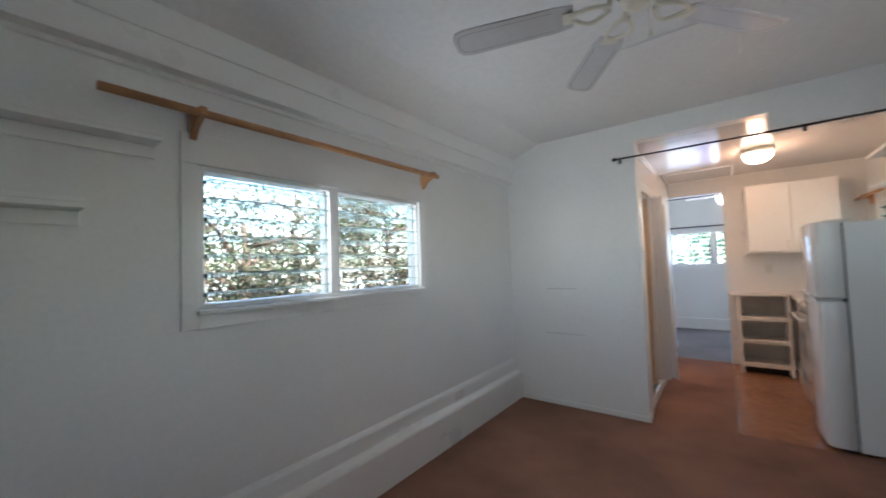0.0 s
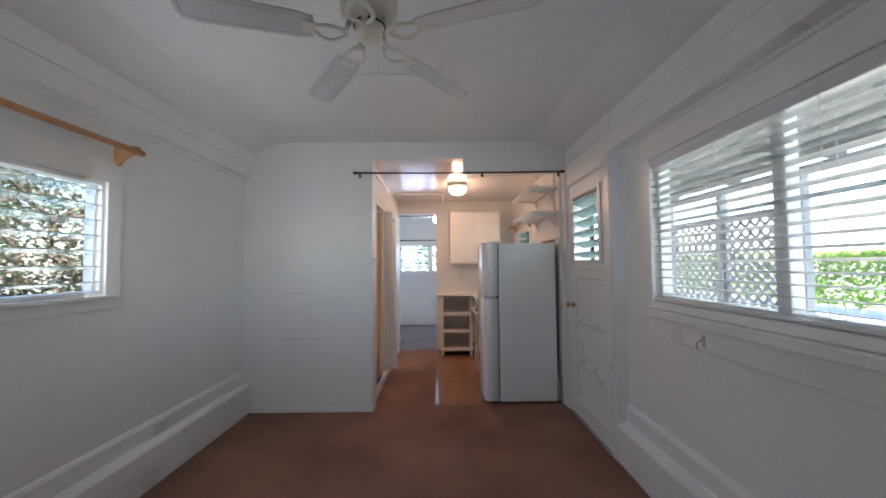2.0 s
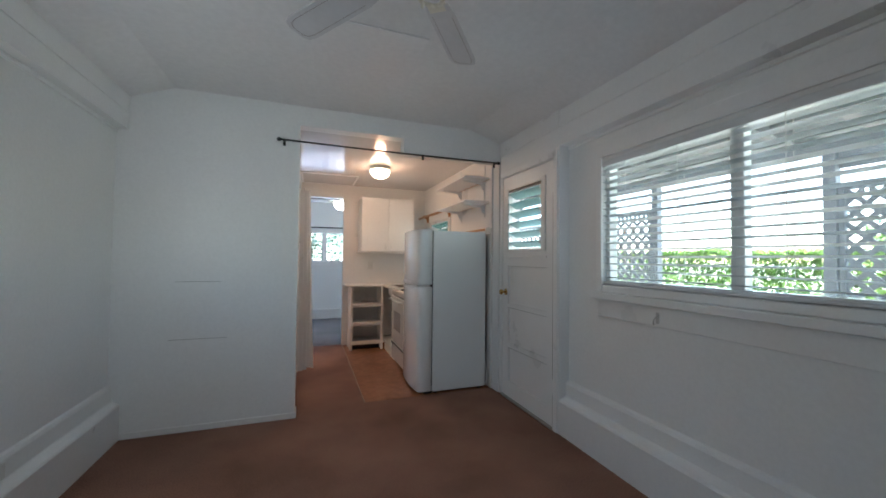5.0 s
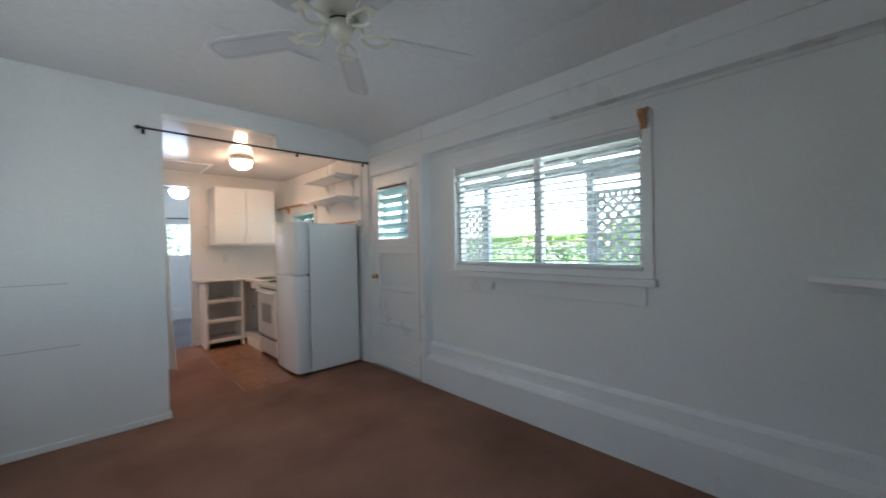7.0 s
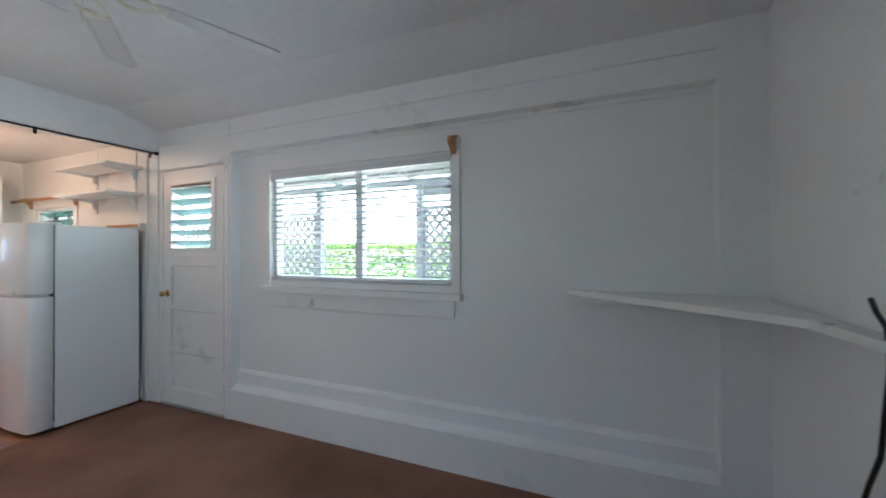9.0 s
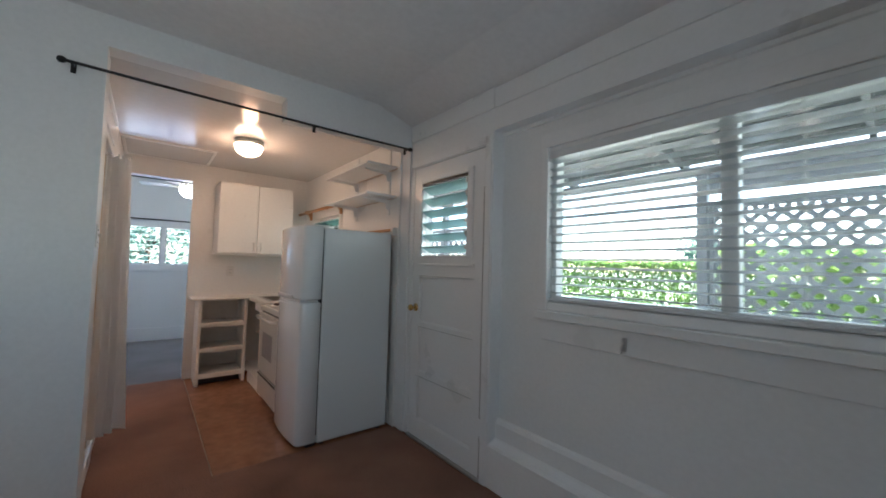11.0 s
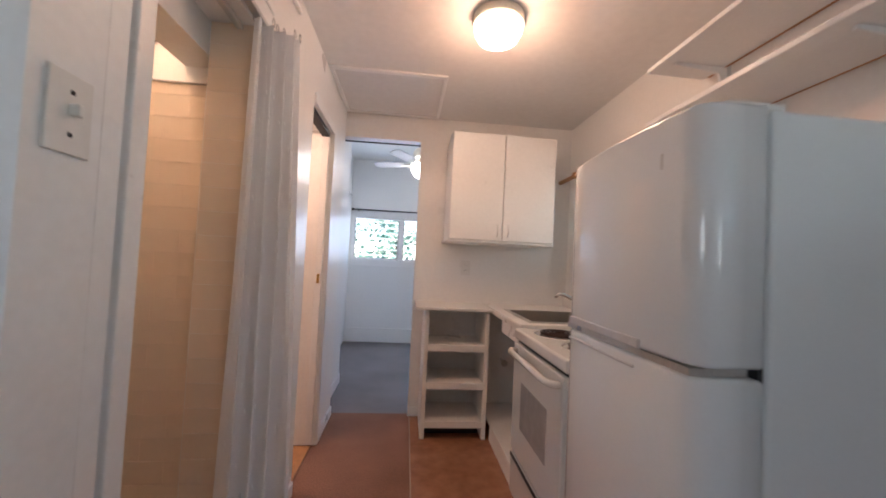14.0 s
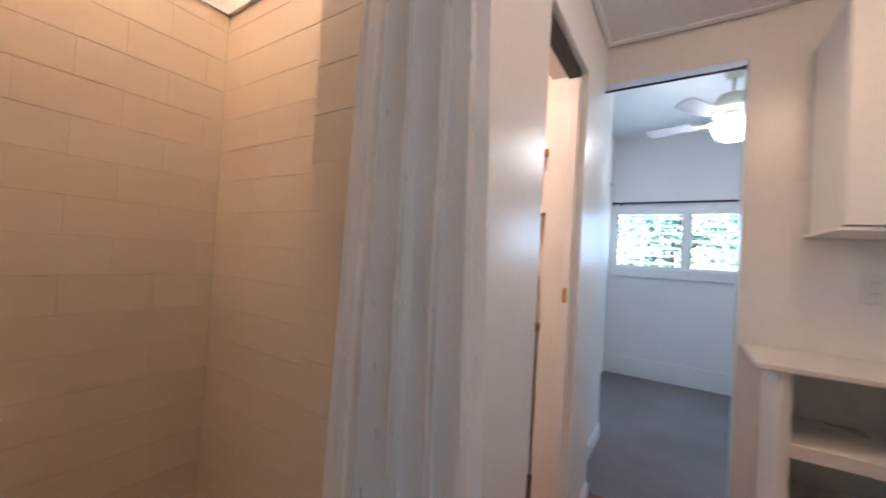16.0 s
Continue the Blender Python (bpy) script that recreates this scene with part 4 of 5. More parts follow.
rg = thing("kitchen_range", (1.45, 5.39, 0.0), "white electric coil range beside the refrigerator", "stove")
part("body", boxes((1.135, 1.80, 5.075, 5.69, 0.02, 0.820), bevel=0.004), "enamel", rg)
part("cooktop", boxes((1.10, 1.80, 5.07, 5.695, 0.8215, 0.875), bevel=0.010, segs=3), "enamel", rg)
part("backguard", boxes((1.74, 1.81, 5.075, 5.69, 0.876, 1.01), bevel=0.008), "enamel", rg)
oven = part("oven_door", boxes((1.098, 1.133, 5.082, 5.683, 0.27, 0.806), bevel=0.006), "enamel", rg)
part("oven_window", boxes((1.0955, 1.0985, 5.22, 5.545, 0.42, 0.64), bevel=0.001), "ovenglass", oven, "dark grey glass window")
part("oven_handle", join(pipe([(1.10, 5.11, 0.772), (1.064, 5.115, 0.774), (1.055, 5.14, 0.774), (1.053, 5.38, 0.774), (1.055, 5.60, 0.774), (1.064, 5.625, 0.774), (1.10, 5.63, 0.772)], 0.014, 12), bmesh.new()), "enamel", oven, "white bar handle", True)
part("vent_gap", boxes((1.118, 1.134, 5.085, 5.68, 0.808, 0.8205)), "dark", rg)
drawer = part("drawer", boxes((1.10, 1.134, 5.082, 5.683, 0.055, 0.255), bevel=0.006), "enamel", rg)
part("drawer_pull", boxes((1.095, 1.10, 5.09, 5.675, 0.235, 0.252), bevel=0.002), "dark", drawer)
for x, y, r in ((1.26, 5.24, 0.075), (1.26, 5.51, 0.095), (1.55, 5.24, 0.095), (1.55, 5.51, 0.075)):
    bowl = part("drip_bowl", turned([(r * 0.3, 0.874), (r * 0.7, 0.8755), (r + 0.012, 0.879), (r + 0.02, 0.8785), (r + 0.02, 0.8752)], (x, y, 0)), "chrome", rg, "chrome drip bowl", True)
    spiral = [(x + (0.015 + (r - 0.017) * k / 90) * math.cos(k * math.tau / 22.5), y + (0.015 + (r - 0.017) * k / 90) * math.sin(k * math.tau / 22.5), 0.886) for k in range(91)]
    part("coil", pipe(spiral, 0.0062, 6), "burner", bowl, "dark coil element", True)

ct = thing("worktop", (1.2, 6.4, 0.88), "white laminate L-shaped worktop with a raised lip", "worktop")


def slab_with_hole(outer, inner, z0, z1):
    """A flat slab with a rectangular hole, in one piece."""
    bm = bmesh.new()
    corners = lambda r, z: [bm.verts.new((x, y, z)) for x, y in ((r[0], r[2]), (r[1], r[2]), (r[1], r[3]), (r[0], r[3]))]
    lo_out, lo_in, hi_out, hi_in = corners(outer, z0), corners(inner, z0), corners(outer, z1), corners(inner, z1)
    for i in range(4):
        j = (i + 1) % 4
        for q in ((hi_out[i], hi_out[j], hi_in[j], hi_in[i]), (lo_out[j], lo_out[i], lo_in[i], lo_in[j]), (lo_out[i], lo_out[j], hi_out[j], hi_out[i]), (lo_in[j], lo_in[i], hi_in[i], hi_in[j])):
            bm.faces.new(q)
    bmesh.ops.recalc_face_normals(bm, faces=bm.faces[:])
    rim = [e for e in bm.edges if all(v in hi_out for v in e.verts)]
    bmesh.ops.bevel(bm, geom=rim, offset=0.006, segments=2, affect="EDGES")
    return bm


part("top", slab_with_hole((1.13, 1.818, 5.70, 6.698), (1.222, 1.72, 5.795, 6.295), 0.855, 0.888), "counter", ct)
part("side_top", boxes((0.60, 1.128, 6.30, 6.698, 0.868, 0.888), bevel=0.004), "counter", ct)
part("upstand", boxes((1.795, 1.818, 5.70, 6.697, 0.889, 0.965), bevel=0.004), "counter", ct)
part("front_apron", boxes((1.14, 1.158, 5.71, 6.10, 0.775, 0.854), bevel=0.004), "cabinet", ct)
structure("wall_backsplash", boxes((0.74, 1.795, 6.692, 6.70, 0.995, 1.345)), "kwall", "smooth white splash panel on the wall", "backsplash")

sink = thing("sink", (1.47, 6.05, 0.889), "stainless steel sink set into the worktop", "sink")
part("rim", boxes((1.205, 1.235, 5.78, 6.31, 0.8885, 0.893), (1.66, 1.735, 5.78, 6.31, 0.8885, 0.893), (1.235, 1.66, 5.78, 5.81, 0.8885, 0.893), (1.235, 1.66, 6.28, 6.31, 0.8885, 0.893), bevel=0.0015), "steel", sink)
bm = bmesh.new()
ring = []
for z, ins in ((0.892, 0.0), (0.80, 0.012), (0.735, 0.03), (0.725, 0.06)):
    a0, a1, b0, b1 = 1.235 + ins, 1.66 - ins, 5.81 + ins, 6.28 - ins
    ring.append([bm.verts.new((x, y, z)) for x, y in ((a0, b0), (a1, b0), (a1, b1), (a0, b1))])
for a, b in zip(ring, ring[1:]):
    for i in range(4):
        bm.faces.new((a[i], b[i], b[(i + 1) % 4], a[(i + 1) % 4]))
bm.faces.new(ring[-1])
bmesh.ops.recalc_face_normals(bm, faces=bm.faces[:])
bmesh.ops.reverse_faces(bm, faces=bm.faces[:])
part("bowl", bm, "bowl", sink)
part("drain", turned([(0.03, 0.726), (0.042, 0.7285), (0.045, 0.7265)], (1.45, 6.05, 0)), "chrome", sink, "", True)
fc = thing("faucet", (1.70, 6.05, 0.893), "chrome single-lever kitchen faucet on the sink", "faucet")
part("base_plate", boxes((1.672, 1.728, 5.95, 6.15, 0.8932, 0.905), bevel=0.005), "chrome", fc)
part("body", turned([(0.027, 0.905), (0.026, 0.95), (0.024, 0.985), (0.012, 1.0)], (1.70, 6.05, 0)), "chrome", fc, "", True)
part("spout", pipe([(1.70, 6.05, 0.93), (1.66, 6.052, 0.955), (1.60, 6.056, 0.99), (1.53, 6.06, 1.025), (1.49, 6.062, 1.035), (1.475, 6.063, 1.025), (1.472, 6.063, 1.008)], 0.0105, 12), "chrome", fc, "", True)
part("lever", pipe([(1.70, 6.05, 0.998), (1.68, 6.05, 1.02), (1.64, 6.052, 1.035), (1.60, 6.054, 1.04)], 0.009, 10), "chrome", fc, "", True)
part("hose_cap", turned([(0.016, 0.893), (0.015, 0.91), (0.006, 0.914)], (1.705, 5.90, 0), 14), "chrome", fc, "", True)

su = thing("shelf_unit", (0.89, 6.5, 0.0), "white open shelf unit under the worktop", "shelf unit")
part("side", boxes((0.665, 0.695, 6.325, 6.69, 0.0, 0.867), bevel=0.003), "cabinet", su)
part("side", boxes((1.085, 1.115, 6.325, 6.69, -0.003, 0.854), bevel=0.003), "cabinet", su)
for z in (0.085, 0.345, 0.60):
    part("shelf", boxes((0.695, 1.085, 6.335, 6.685, z, z + 0.03), bevel=0.003), "cabinet", su)
    part("shelf_nosing", boxes((0.695, 1.085, 6.322, 6.335, z - 0.012, z + 0.034), bevel=0.002), "cabinet", su)
part("back_board", boxes((0.695, 1.085, 6.685, 6.692, 0.085, 0.86)), "cabinet", su)
part("plinth", boxes((0.70, 1.08, 6.42, 6.43, -0.003, 0.083)), "dark", su)

sb = thing("sink_cabinet", (1.47, 6.2, 0.0), "open white cabinet space under the sink", "cabinet")
part("bottom", boxes((1.14, 1.80, 5.71, 6.69, 0.09, 0.11), bevel=0.002), "cabinet", sb)
part("toe_board", boxes((1.14, 1.156, 5.71, 6.32, -0.003, 0.089)), "cabinet", sb)
part("back", boxes((1.79, 1.80, 5.71, 6.69, 0.111, 0.72)), "cabinet", sb)
part("side", boxes((1.14, 1.79, 5.70, 5.71, 0.111, 0.72)), "cabinet", sb)
pl = thing("water_valve", (1.30, 6.60, 0.45), "brass shut-off valve on the pipe under the sink", "valve")
part("pipe", tube(bmesh.new(), (1.30, 6.70, 0.45), (1.30, 6.60, 0.45), 0.010), "metal", pl, "", True)
part("wheel", join(tube(bmesh.new(), (1.30, 6.60, 0.45), (1.30, 6.575, 0.45), 0.006), tube(bmesh.new(), (1.30, 6.585, 0.45), (1.30, 6.572, 0.45), 0.024)), "steel", pl, "", True)

cb = thing("wall_cabinet", (1.17, 6.7, 1.355), "white two-door cabinet on the kitchen wall", "cabinet")
part("body", boxes((0.80, 1.545, 6.345, 6.698, 1.36, 2.115), bevel=0.002), "cabinet", cb)
part("bottom_lip", boxes((0.782, 1.56, 6.335, 6.698, 1.345, 1.359), bevel=0.002), "cabinet", cb)
for a, b, hx in ((0.802, 1.170, 1.135), (1.175, 1.543, 1.21)):
    d = part("door", boxes((a, b, 6.325, 6.344, 1.362, 2.113), bevel=0.003), "cabinet", cb)
    part("handle", pipe([(hx, 6.325, 1.395), (hx, 6.303, 1.402), (hx, 6.301, 1.435), (hx, 6.303, 1.468), (hx, 6.325, 1.475)], 0.0045, 8), "plastic", d, "small white pull", True)

ks = [thing("wall_shelf", (1.68, 4.85, z), "white shelf on slotted brackets above the refrigerator", "shelf", "kitchen shelves") for z in (2.07, 1.83)]
for s, z in zip(ks, (2.07, 1.83)):
    part("board", boxes((1.53, 1.80, 4.44, 5.31, z, z + 0.02), bevel=0.004), "trim", s)
    part("rear_strip", boxes((1.80, 1.812, 4.46, 5.29, z + 0.002, z + 0.012)), "wood", s, "bare wood strip")
    for y in (4.58, 5.20):
        part("bracket", extrude_y([(1.808, z - 0.001), (1.58, z - 0.001), (1.58, z - 0.012), (1.77, z - 0.03), (1.79, z - 0.085), (1.808, z - 0.085)], y - 0.006, y + 0.006), "trim", s)
for y in (4.58, 5.20):
    solid_thing("shelf_standard", boxes((1.809, 1.82, y - 0.012, y + 0.012, 1.70, 2.31), bevel=0.002), "trim", "white slotted shelf standard on the wall", "shelf standard", "shelf standards")
wood_pole("curtain_pole", "bare pine pole on brackets over the kitchen window", (1.735, 5.42, 1.885), (1.735, 6.69, 1.885), (5.52, 6.42), 1.80)
bx2 = thing("wall_ledge", (1.78, 4.6, 1.53), "small pine ledge on the wall behind the refrigerator", "ledge")
part("board", boxes((1.79, 1.82, 4.44, 5.0, 1.56, 1.58), bevel=0.003), "wood", bx2)
part("box", boxes((1.775, 1.82, 4.435, 4.475, 1.52, 1.585), bevel=0.003), "plastic", bx2, "small white junction box")


# shower curtain
def curtain_point(u, v):
    """A point of the gathered cloth: u across the folds, v down from the rail."""
    ax, ay = 0.008 - 0.025 * v, 4.98 - 0.025 * v
    bx, by = 0.12 + 0.06 * v, 5.075 + 0.03 * v
    amp = (0.016 + 0.018 * v) * (1 + 0.5 * noise.noise((u * 3.1, v * 0.9, 4)))
    phase = u * math.tau * 4.0 + 2.0 * noise.noise((u * 2.3, v * 1.0, 1))
    fold = amp * (math.sin(phase) + 0.22 * math.sin(2.3 * phase + 3 * v)) + 0.004 * noise.noise((u * 9, v * 3, 2))
    fold += 0.0012 * noise.noise((u * 40, v * 60, 7))
    nx, ny = 0.78, -0.62
    return (ax + (bx - ax) * u + nx * fold, ay + (by - ay) * u + ny * fold, 1.93 - v * 1.76 + 0.006 * math.sin(u * 20))


def curtain():
    c = thing("shower_curtain", (0.06, 5.0, 1.93), "white textured shower curtain pulled to one side", "shower curtain")
    bm = bmesh.new()
    nu, nv = 150, 170
    grid = [[bm.verts.new(curtain_point(i / nu, j / nv)) for i in range(nu + 1)] for j in range(nv + 1)]
    for a, b in zip(grid, grid[1:]):
        for i in range(nu):
            bm.faces.new((a[i], a[i + 1], b[i + 1], b[i]))
    part("fabric", bm, "cloth", c, "", True)
    tuft = bmesh.new()
    for j in range(6, 165, 8):
        for i in range(4 + (j // 2) % 12, 148, 15):
            q = Vector(curtain_point(i / nu, j / nv))
            join(tuft, pipe([q + Vector((0.0002, -0.002, 0.013)), q + Vector((0.0012, -0.003, 0.004)), q + Vector((0.0012, 0.001, -0.003)), q + Vector((0.0002, 0.005, -0.010))], 0.0016, 5))
    tagged(part("woven_texture", tuft, "cloth", c, "small raised woven tufts", True), kind="stuff")
    for k in range(7):
        x, y, _ = curtain_point(k / 6, 0)
        part("ring", pipe([(x, y + 0.010 * math.cos(a * math.tau / 12), 1.936 + 0.013 * math.sin(a * math.tau / 12)) for a in range(13)], 0.0018, 6), "chrome", c, "", True)


curtain()

# shower lamp
sl = thing("shower_lamp", (-0.36, 4.78, 2.28), "small round ceiling lamp in the shower stall", "ceiling lamp")
part("base", turned([(0.03, 2.279), (0.06, 2.277), (0.06, 2.262), (0.05, 2.258)], (-0.36, 4.78, 0)), "fan", sl, "", True)
part("globe", turned([(0.01, 2.205), (0.035, 2.21), (0.05, 2.235), (0.048, 2.258), (0.03, 2.259)], (-0.36, 4.78, 0)), "showerglobe", sl, "lit white glass globe", True).visible_shadow = False

arm = thing("wall_spout", (-0.37, 5.12, 1.905), "short chrome shower spout on the stall wall", "spout")
part("flange", tube(bmesh.new(), (-0.37, 5.108, 1.905), (-0.37, 5.100, 1.905), 0.025), "chrome", arm, "", True)
part("pipe", pipe([(-0.37, 5.105, 1.905), (-0.37, 5.085, 1.907), (-0.37, 5.065, 1.898), (-0.37, 5.06, 1.885)], 0.009, 10), "chrome", arm, "", True)

# bathroom
van = thing("vanity", (-0.75, 6.5, 0), "small bathroom vanity with a wooden top", "vanity")
part("body", boxes((-1.2, -0.30, 6.40, 6.69, 0.0, 0.80), bevel=0.004), "kwall", van)
part("top", boxes((-1.22, -0.27, 6.37, 6.695, 0.805, 0.85), bevel=0.006), "wood", van)
part("basin", turned([(0.05, 0.851), (0.10, 0.853), (0.14, 0.90), (0.15, 0.93), (0.14, 0.93), (0.09, 0.87)], (-0.5, 6.55, 0)), "enamel", van, "", True)
for z in (1.12, 1.45, 1.78):
    s = thing("bath_shelf", (-0.5, 6.6, z), "small pine shelf on the bathroom wall", "shelf", "bathroom shelves")
    part("board", boxes((-0.9, -0.22, 6.52, 6.698, z, z + 0.02), bevel=0.003), "wood", s)
    part("edge", boxes((-0.9, -0.22, 6.508, 6.519, z - 0.01, z + 0.03), bevel=0.002), "trim", s)
structure("trim_bath_latch", boxes((-0.043, -0.027, 6.2115, 6.214, 1.025, 1.085), bevel=0.001), "brass", "small latch plate on the pocket door's edge", "latch")
structure("trim_bath_threshold", boxes((-0.14, -0.02, 5.755, 6.21, 0.0, 0.012), bevel=0.003), "wood", "worn wooden threshold", "threshold")

# bedroom
ceiling_fan((0.64, 7.85, 2.23), "bedroom_ceiling_fan", "white bedroom ceiling fan with a lit globe", 20, 0.55, "bedglobe")
br = thing("curtain_rod", (0.4, 9.1, 1.885), "black curtain rod above the bedroom window", "curtain rod")
part("rod", tube(bmesh.new(), (-0.26, 9.16, 1.885), (1.3, 9.16, 1.885), 0.010), "black", br, "", True)
part("finial", join(bmesh.new(), turned([(0.004, -0.02), (0.02, -0.012), (0.022, 0.0), (0.012, 0.014)], (0, 0, 0), 12), Matrix.Translation((-0.275, 9.16, 1.885)) @ Matrix.Rotation(radians(90), 4, "Y")), "black", br, "", True)
for x in (-0.2, 1.2):
    part("bracket", boxes((x - 0.008, x + 0.008, 9.16, 9.219, 1.865, 1.88), bevel=0.002), "black", br)
br2 = thing("tension_rod", (0.25, 6.74, 2.112), "thin black rod across the bedroom doorway", "curtain rod")
part("rod", tube(bmesh.new(), (-0.049, 6.74, 2.112), (0.584, 6.74, 2.116), 0.006), "black", br2, "", True)
part("end_cap", tube(bmesh.new(), (0.572, 6.74, 2.116), (0.584, 6.74, 2.116), 0.010), "black", br2)
hk = thing("wall_hook", (-0.28, 8.9, 2.05), "small hook on the bedroom wall", "hook")
part("plate", boxes((-0.31, -0.30, 8.88, 8.92, 2.02, 2.09), bevel=0.002), "metal", hk)
part("prong", pipe([(-0.30, 8.9, 2.06), (-0.27, 8.9, 2.05), (-0.26, 8.9, 2.03)], 0.004, 6), "metal", hk, "", True)


# ---- outdoors ----
def leaf_cloud(n, size, where, droop=0.3, shapes=5, seed=1):
    """n small bent leaves at the points that where(rng) gives, as one bmesh."""
    rng = random.Random(seed)
    vs, fs = [], []
    for _ in range(n):
        c = Vector(where(rng))
        s = size * rng.uniform(0.6, 1.4)
        d = Vector((rng.gauss(0, 1), rng.gauss(0, 1), rng.gauss(-droop, 0.7))).normalized()
        w = d.cross(Vector((rng.gauss(0, 1), rng.gauss(0, 1), rng.gauss(0, 1)))).normalized() * s * 0.36
        k = d.cross(w).normalized() * s * 0.12
        b = len(vs)
        vs += [c, c + d * s * 0.5 + w + k, c + d * s, c + d * s * 0.5 - w + k, c + d * s * 0.5]
        fs += [(b, b + 1, b + 4), (b + 1, b + 2, b + 4), (b + 2, b + 3, b + 4), (b + 3, b, b + 4)]
    return vs, fs


def leaf_object(name, cloud, mat, at=(0, 0, 0)):
    me = bpy.data.meshes.new(name)
    a = Vector(at)
    me.from_pydata([v - a for v in cloud[0]], [], cloud[1])
    me.materials.append(M[mat])
    return new(name, me)


def tree(name, label, at, height, crown_r, leaves, leaf_size, mat, seed, low=0.25):
    """A leaning trunk with limbs and twigs, and a ragged crown of leaves gathered about the twig ends."""
    rng = random.Random(seed)
    t = thing(name, at, label, "tree", "garden trees")
    base = Vector(at)
    wood = bmesh.new()
    pts = [base]
    for k in range(1, 7):
        pts.append(base + Vector((rng.uniform(-0.12, 0.12) * k * 0.5, rng.uniform(-0.12, 0.12) * k * 0.5, height * k / 6)))
    for i, (a, b) in enumerate(zip(pts, pts[1:])):
        tube(wood, a, b, 0.10 * (1 - i / 8), 0.10 * (1 - (i + 1) / 8), 9)
    ends = []
    for k in range(16):
        u = rng.uniform(low, 1.0)
        i = min(5, int(u * 6))
        a = pts[i].lerp(pts[i + 1], u * 6 - i)
        ang = rng.uniform(0, math.tau)
        r = crown_r * rng.uniform(0.45, 1.0)
        b = a + Vector((math.cos(ang) * r, math.sin(ang) * r, rng.uniform(-0.15, 0.8) * r))
        mid = a.lerp(b, 0.5) + Vector((0, 0, rng.uniform(0, 0.2)))
        tube(wood, a, mid, 0.03, 0.02, 6)
        tube(wood, mid, b, 0.02, 0.008, 6)
        ends += [b, mid]
        for q in range(3):
            e = b + Vector((rng.gauss(0, 0.35), rng.gauss(0, 0.35), rng.gauss(0, 0.3)))
            tube(wood, mid.lerp(b, rng.random()), e, 0.008, 0.004, 5)
            ends.append(e)
    part("trunk", wood, "bark", t, "", True)

    def where(r):
        e = r.choice(ends)
        return e + Vector((r.gauss(0, 0.22), r.gauss(0, 0.22), r.gauss(0, 0.20)))

    crown = leaf_object("crown", leaf_cloud(leaves, leaf_size, where, seed=seed + 7), mat, at)
    crown.parent = t
    return t


for k, (x, y, h, r) in enumerate(((-3.3, 0.4, 2.1, 0.9), (-4.2, 1.7, 2.4, 1.1), (-3.5, 2.9, 2.2, 1.0), (-4.8, 4.0, 2.7, 1.2), (-5.6, 0.2, 2.7, 1.2), (-3.7, 5.4, 2.3, 1.0), (-6.2, 2.4, 3.0, 1.3), (-5.4, 6.2, 2.9, 1.2))):
    tree("tree", "slender garden tree with dark reddish green leaves", (x, y, -0.34), h, r, 13000, 0.042, "leaf2", 11 + k, 0.12)
for k, (x, y, h, r) in enumerate(((0.2, 14.5, 3.0, 1.4), (2.4, 15.5, 3.2, 1.5), (-2.2, 16.0, 3.0, 1.4))):
    tree("tree", "leafy green tree behind the bedroom window", (x, y, -0.35), h, r, 2200, 0.13, "leaf3", 41 + k, 0.15)


def hedge(name, label, x0, x1, y0, y1, z1, n, seed, size=0.11):
    h = thing(name, ((x0 + x1) / 2, (y0 + y1) / 2, -0.35), label, "hedge")

    def where(r):
        y = r.uniform(y0, y1)
        top = z1 + 0.18 * noise.noise((y * 0.8, seed, 0)) + 0.08 * noise.noise((y * 3.1, seed, 2))
        if r.random() < 0.3:
            return (r.uniform(x0, x1), y, top + r.gauss(0, 0.04))
        return (x0 + abs(r.gauss(0, 0.2)), y, r.uniform(-0.3, top))

    leaves = leaf_object("foliage", leaf_cloud(n, size, where, seed=seed), "leaf", h.location)
    leaves.parent = h
    stems = bmesh.new()
    rng = random.Random(seed)
    for k in range(int((y1 - y0) / 0.5)):
        y = y0 + 0.25 + k * 0.5
        tube(stems, (x0 + 0.35, y, -0.35), (x0 + 0.35 + rng.uniform(-0.1, 0.1), y + rng.uniform(-0.15, 0.15), z1 - 0.25), 0.03, 0.012, 6)
    part("stems", stems, "bark", h)
    return h


hedge("hedge", "trimmed bright green hedge beyond the porch", 15.4, 16.6, -4.0, 30.0, 1.62, 62000, 5, 0.12)
hedge("shrub", "yellow-green shrub growing behind the lattice panel", 5.7, 6.6, 0.7, 3.3, 1.5, 4200, 9)
tree("tree", "pale blue-green tree far beyond the hedge", (24.0, 8.2, -0.35), 3.2, 1.6, 2500, 0.16, "leaf3", 61, 0.3)

# porch: roof, posts and lattice
pr = tagged(thing("porch_roof", (3.5, 3.5, 2.2), "open-boarded porch roof on rafters", "porch roof"), kind="structure")
for k in range(9):
    y = -2.2 + k * 1.4
    part("rafter", extrude_y([(2.045, 2.66), (5.05, 2.44), (5.05, 2.54), (2.045, 2.76)], y - 0.022, y + 0.022), "roof", pr)
for k in range(6):
    x = 2.2 + k * 0.52
    za = 2.757 - (x - 2.045) * 0.0733
    part("purlin", boxes((x - 0.02, x + 0.02, -2.6, 9.9, za - 0.036, za), bevel=0.002), "roof", pr)


def roof_strip(y0, y1, x0, x1, lift):
    slope = lambda x: 2.762 - (x - 2.045) * 0.0733 + lift
    return extrude_y([(x0, slope(x0)), (x1, slope(x1)), (x1, slope(x1) + 0.006), (x0, slope(x0) + 0.006)], y0, y1)


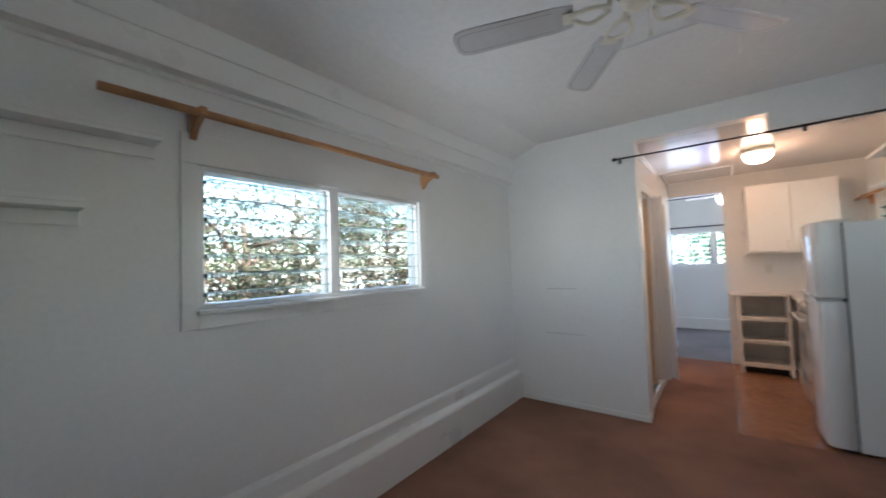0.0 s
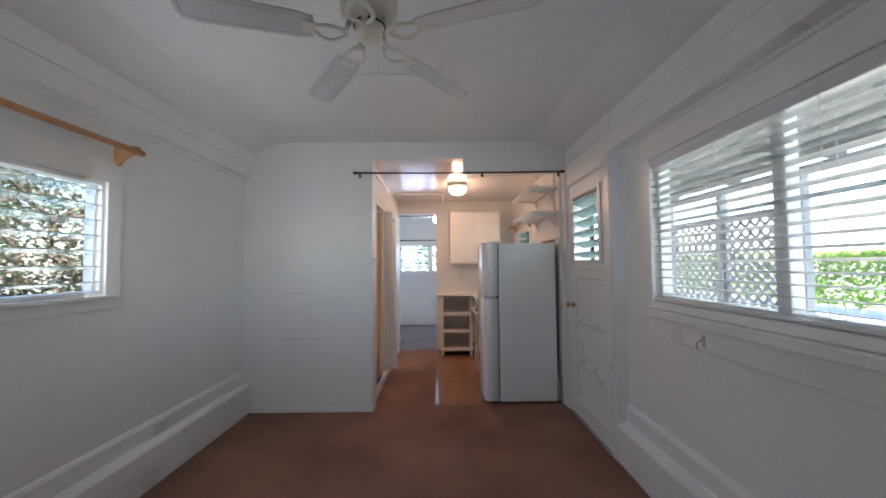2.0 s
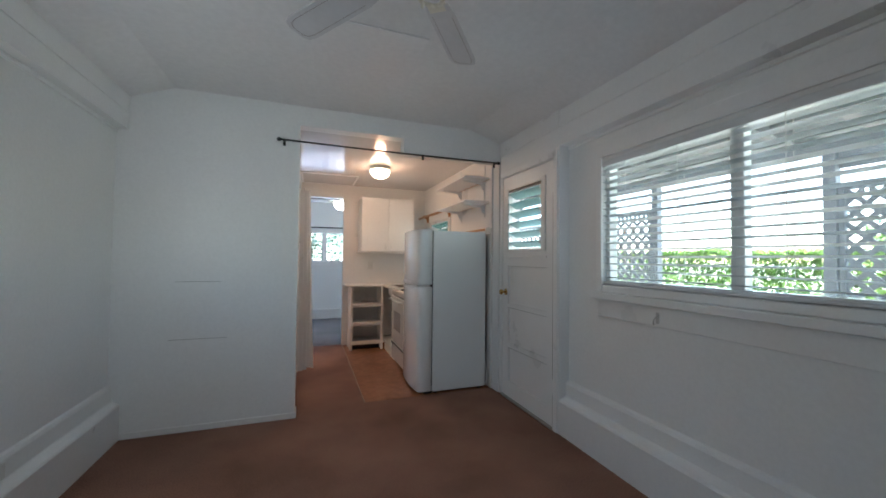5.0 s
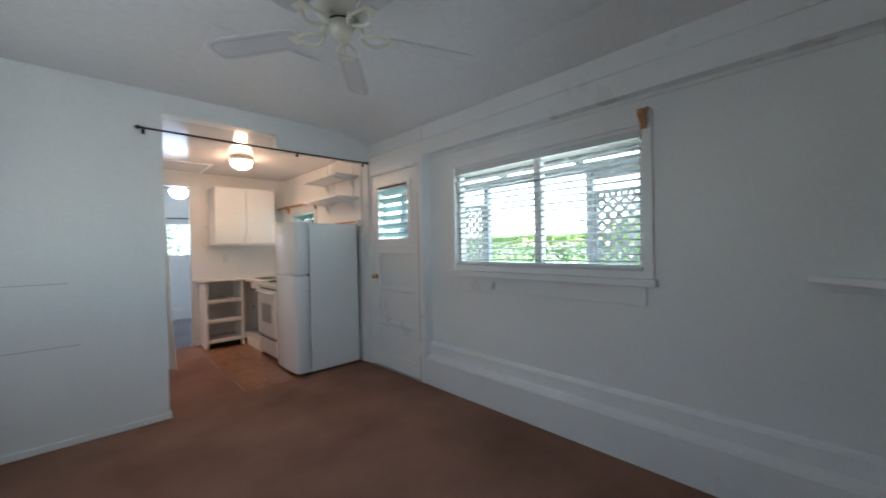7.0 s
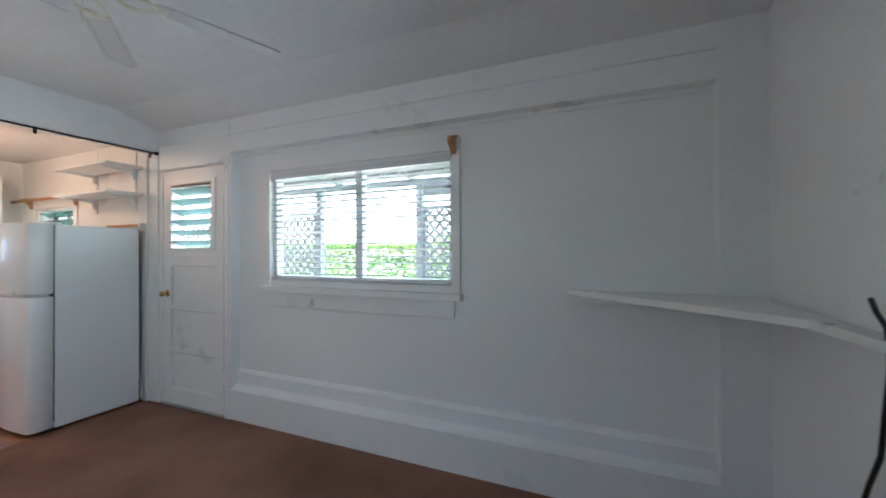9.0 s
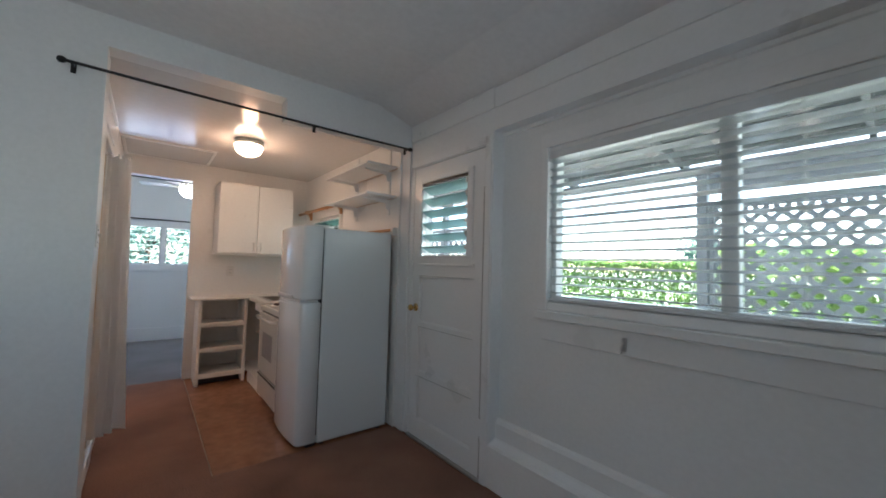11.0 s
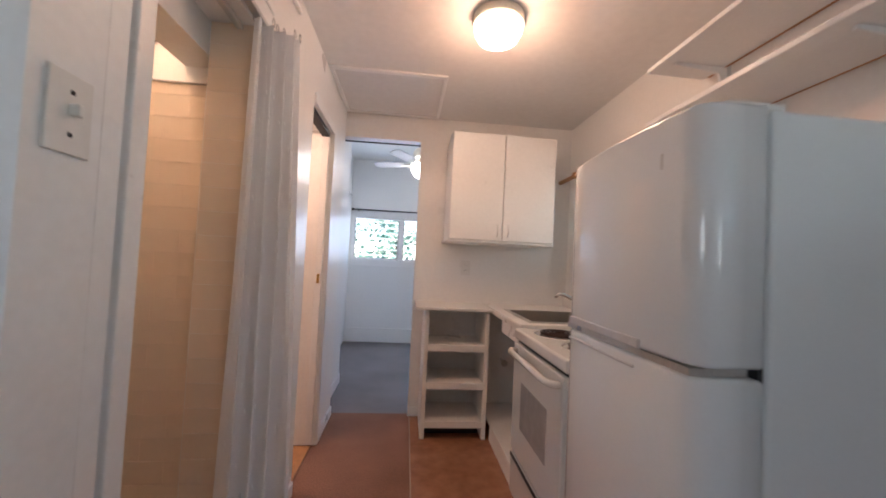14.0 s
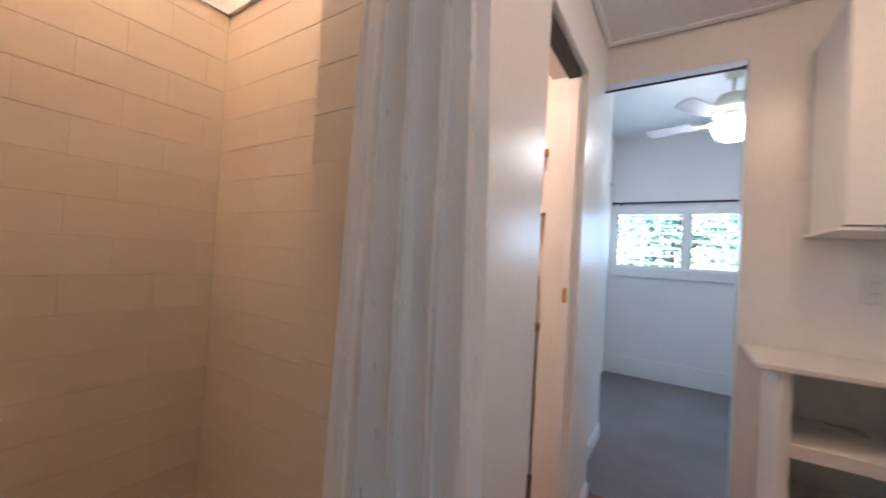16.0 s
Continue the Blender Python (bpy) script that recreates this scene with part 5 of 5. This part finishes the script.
for k in range(20):
    y = -2.6 + k * 0.625
    part("roof_sheet", roof_strip(y, y + 0.50, 2.045, 5.1, 0.0), "roof", pr)
    part("clear_strip", roof_strip(y + 0.49, y + 0.635, 2.045, 5.1, 0.008), "plasticroof", pr, "cloudy plastic strip")
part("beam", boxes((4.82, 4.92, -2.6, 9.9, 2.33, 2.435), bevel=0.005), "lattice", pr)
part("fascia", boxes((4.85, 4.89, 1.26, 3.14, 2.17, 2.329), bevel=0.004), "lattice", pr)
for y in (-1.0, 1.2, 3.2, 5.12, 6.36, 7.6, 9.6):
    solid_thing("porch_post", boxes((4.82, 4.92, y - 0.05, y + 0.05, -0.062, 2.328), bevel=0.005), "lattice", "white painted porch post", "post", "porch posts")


def lattice(y0, y1):
    """A panel of crossed slats in a frame between two posts."""
    t = thing("lattice_panel", (4.87, (y0 + y1) / 2, 0.0), "white diagonal lattice panel between porch posts", "lattice", "lattice panels")
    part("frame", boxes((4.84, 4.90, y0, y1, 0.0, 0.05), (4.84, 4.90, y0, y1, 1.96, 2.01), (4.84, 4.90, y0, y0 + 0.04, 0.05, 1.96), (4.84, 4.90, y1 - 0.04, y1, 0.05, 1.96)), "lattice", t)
    a0, a1, b0, b1 = y0 + 0.04, y1 - 0.04, 0.05, 1.96
    for s, x in ((1, 4.862), (-1, 4.872)):
        c = -4.0
        while c < 6.5:
            # line v = b0 + s*(u - a0) + c, kept inside the frame
            pts = []
            us = [a0, a1, a0 + s * (0 - c), a0 + s * (b1 - b0 - c)]
            for u in us:
                v = b0 + s * (u - a0) + c
                if a0 - 1e-6 <= u <= a1 + 1e-6 and b0 - 1e-6 <= v <= b1 + 1e-6:
                    pts.append((u, v))
            pts = sorted(set((round(u, 4), round(v, 4)) for u, v in pts))
            if len(pts) >= 2 and math.dist(pts[0], pts[-1]) > 0.08:
                (u0, v0), (u1, v1) = pts[0], pts[-1]
                w = 0.034
                bm = bmesh.new()
                vs = []
                for xx in (x - 0.0045, x + 0.0045):
                    vs.append([bm.verts.new((xx, *p)) for p in ((u0 - 0.0, v0 - w), (u1, v1 - w), (u1, v1 + w), (u0, v0 + w))])
                bm.faces.new(vs[0])
                bm.faces.new(vs[1][::-1])
                for i in range(4):
                    bm.faces.new((vs[0][i], vs[1][i], vs[1][(i + 1) % 4], vs[0][(i + 1) % 4]))
                bmesh.ops.recalc_face_normals(bm, faces=bm.faces[:])
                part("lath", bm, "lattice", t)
            c += 0.158
    return t


lattice(1.26, 3.14)
lattice(5.18, 6.30)
lattice(6.42, 7.54)
lattice(7.66, 9.54)

# ---- shower tiles ----
TH, TW, J = 0.0765, 0.153, 0.001
SW = bpy.data.objects["wall_shower"]
PIER = bpy.data.objects["wall_kitchen_west"]


def tile_mesh(w, h, d=0.0014):
    bm = bmesh.new()
    box(bm, -w / 2, w / 2, 0, d, -h / 2, h / 2)
    top = [e for e in bm.edges if all(abs(v.co.y - d) < 1e-6 for v in e.verts) and abs(e.verts[0].co.x - e.verts[1].co.x) > 0.01]
    bmesh.ops.bevel(bm, geom=top, offset=0.0005, segments=1, affect="EDGES")
    me = bpy.data.meshes.new("tile")
    bm.to_mesh(me)
    bm.free()
    me.materials.append(M["tile"])
    return me


def tile_wall(parent, u0, u1, z0, z1, place, shift=0.5):
    cache = {}
    rng = random.Random(3)
    row = 0
    z = z0
    while z < z1 - 0.02:
        h = min(TH, z1 - z)
        u = u0 - (TW * shift if row % 2 else 0)
        while u < u1 - 0.004:
            a, b = max(u, u0), min(u + TW, u1)
            if b - a > 0.008:
                key = (round(b - a, 4), round(h, 4))
                if key not in cache:
                    cache[key] = tile_mesh(b - a - J * 0.35, h - J)
                ob = new("tile", cache[key])
                ob.parent = parent
                ob.matrix_local = place((a + b) / 2, z + h / 2) @ Matrix.Rotation(rng.gauss(0, 0.0003), 4, "X") @ Matrix.Rotation(rng.gauss(0, 0.0003), 4, "Z")
            u += TW
        z += TH
        row += 1


tile_wall(SW, 4.46, 5.1163, 0.04, 1.763, lambda u, z: Matrix.Translation((-0.628, u, z)) @ Matrix.Rotation(radians(-90), 4, "Z"))
tile_wall(SW, -0.6262, -0.14, 0.04, 1.763, lambda u, z: Matrix.Translation((u, 5.118, z)) @ Matrix.Rotation(radians(180), 4, "Z"))
tile_wall(PIER, -0.138, -0.004, 0.10, 1.966, lambda u, z: Matrix.Translation((u, 5.02, z)) @ Matrix.Rotation(radians(180), 4, "Z"), 0.0)
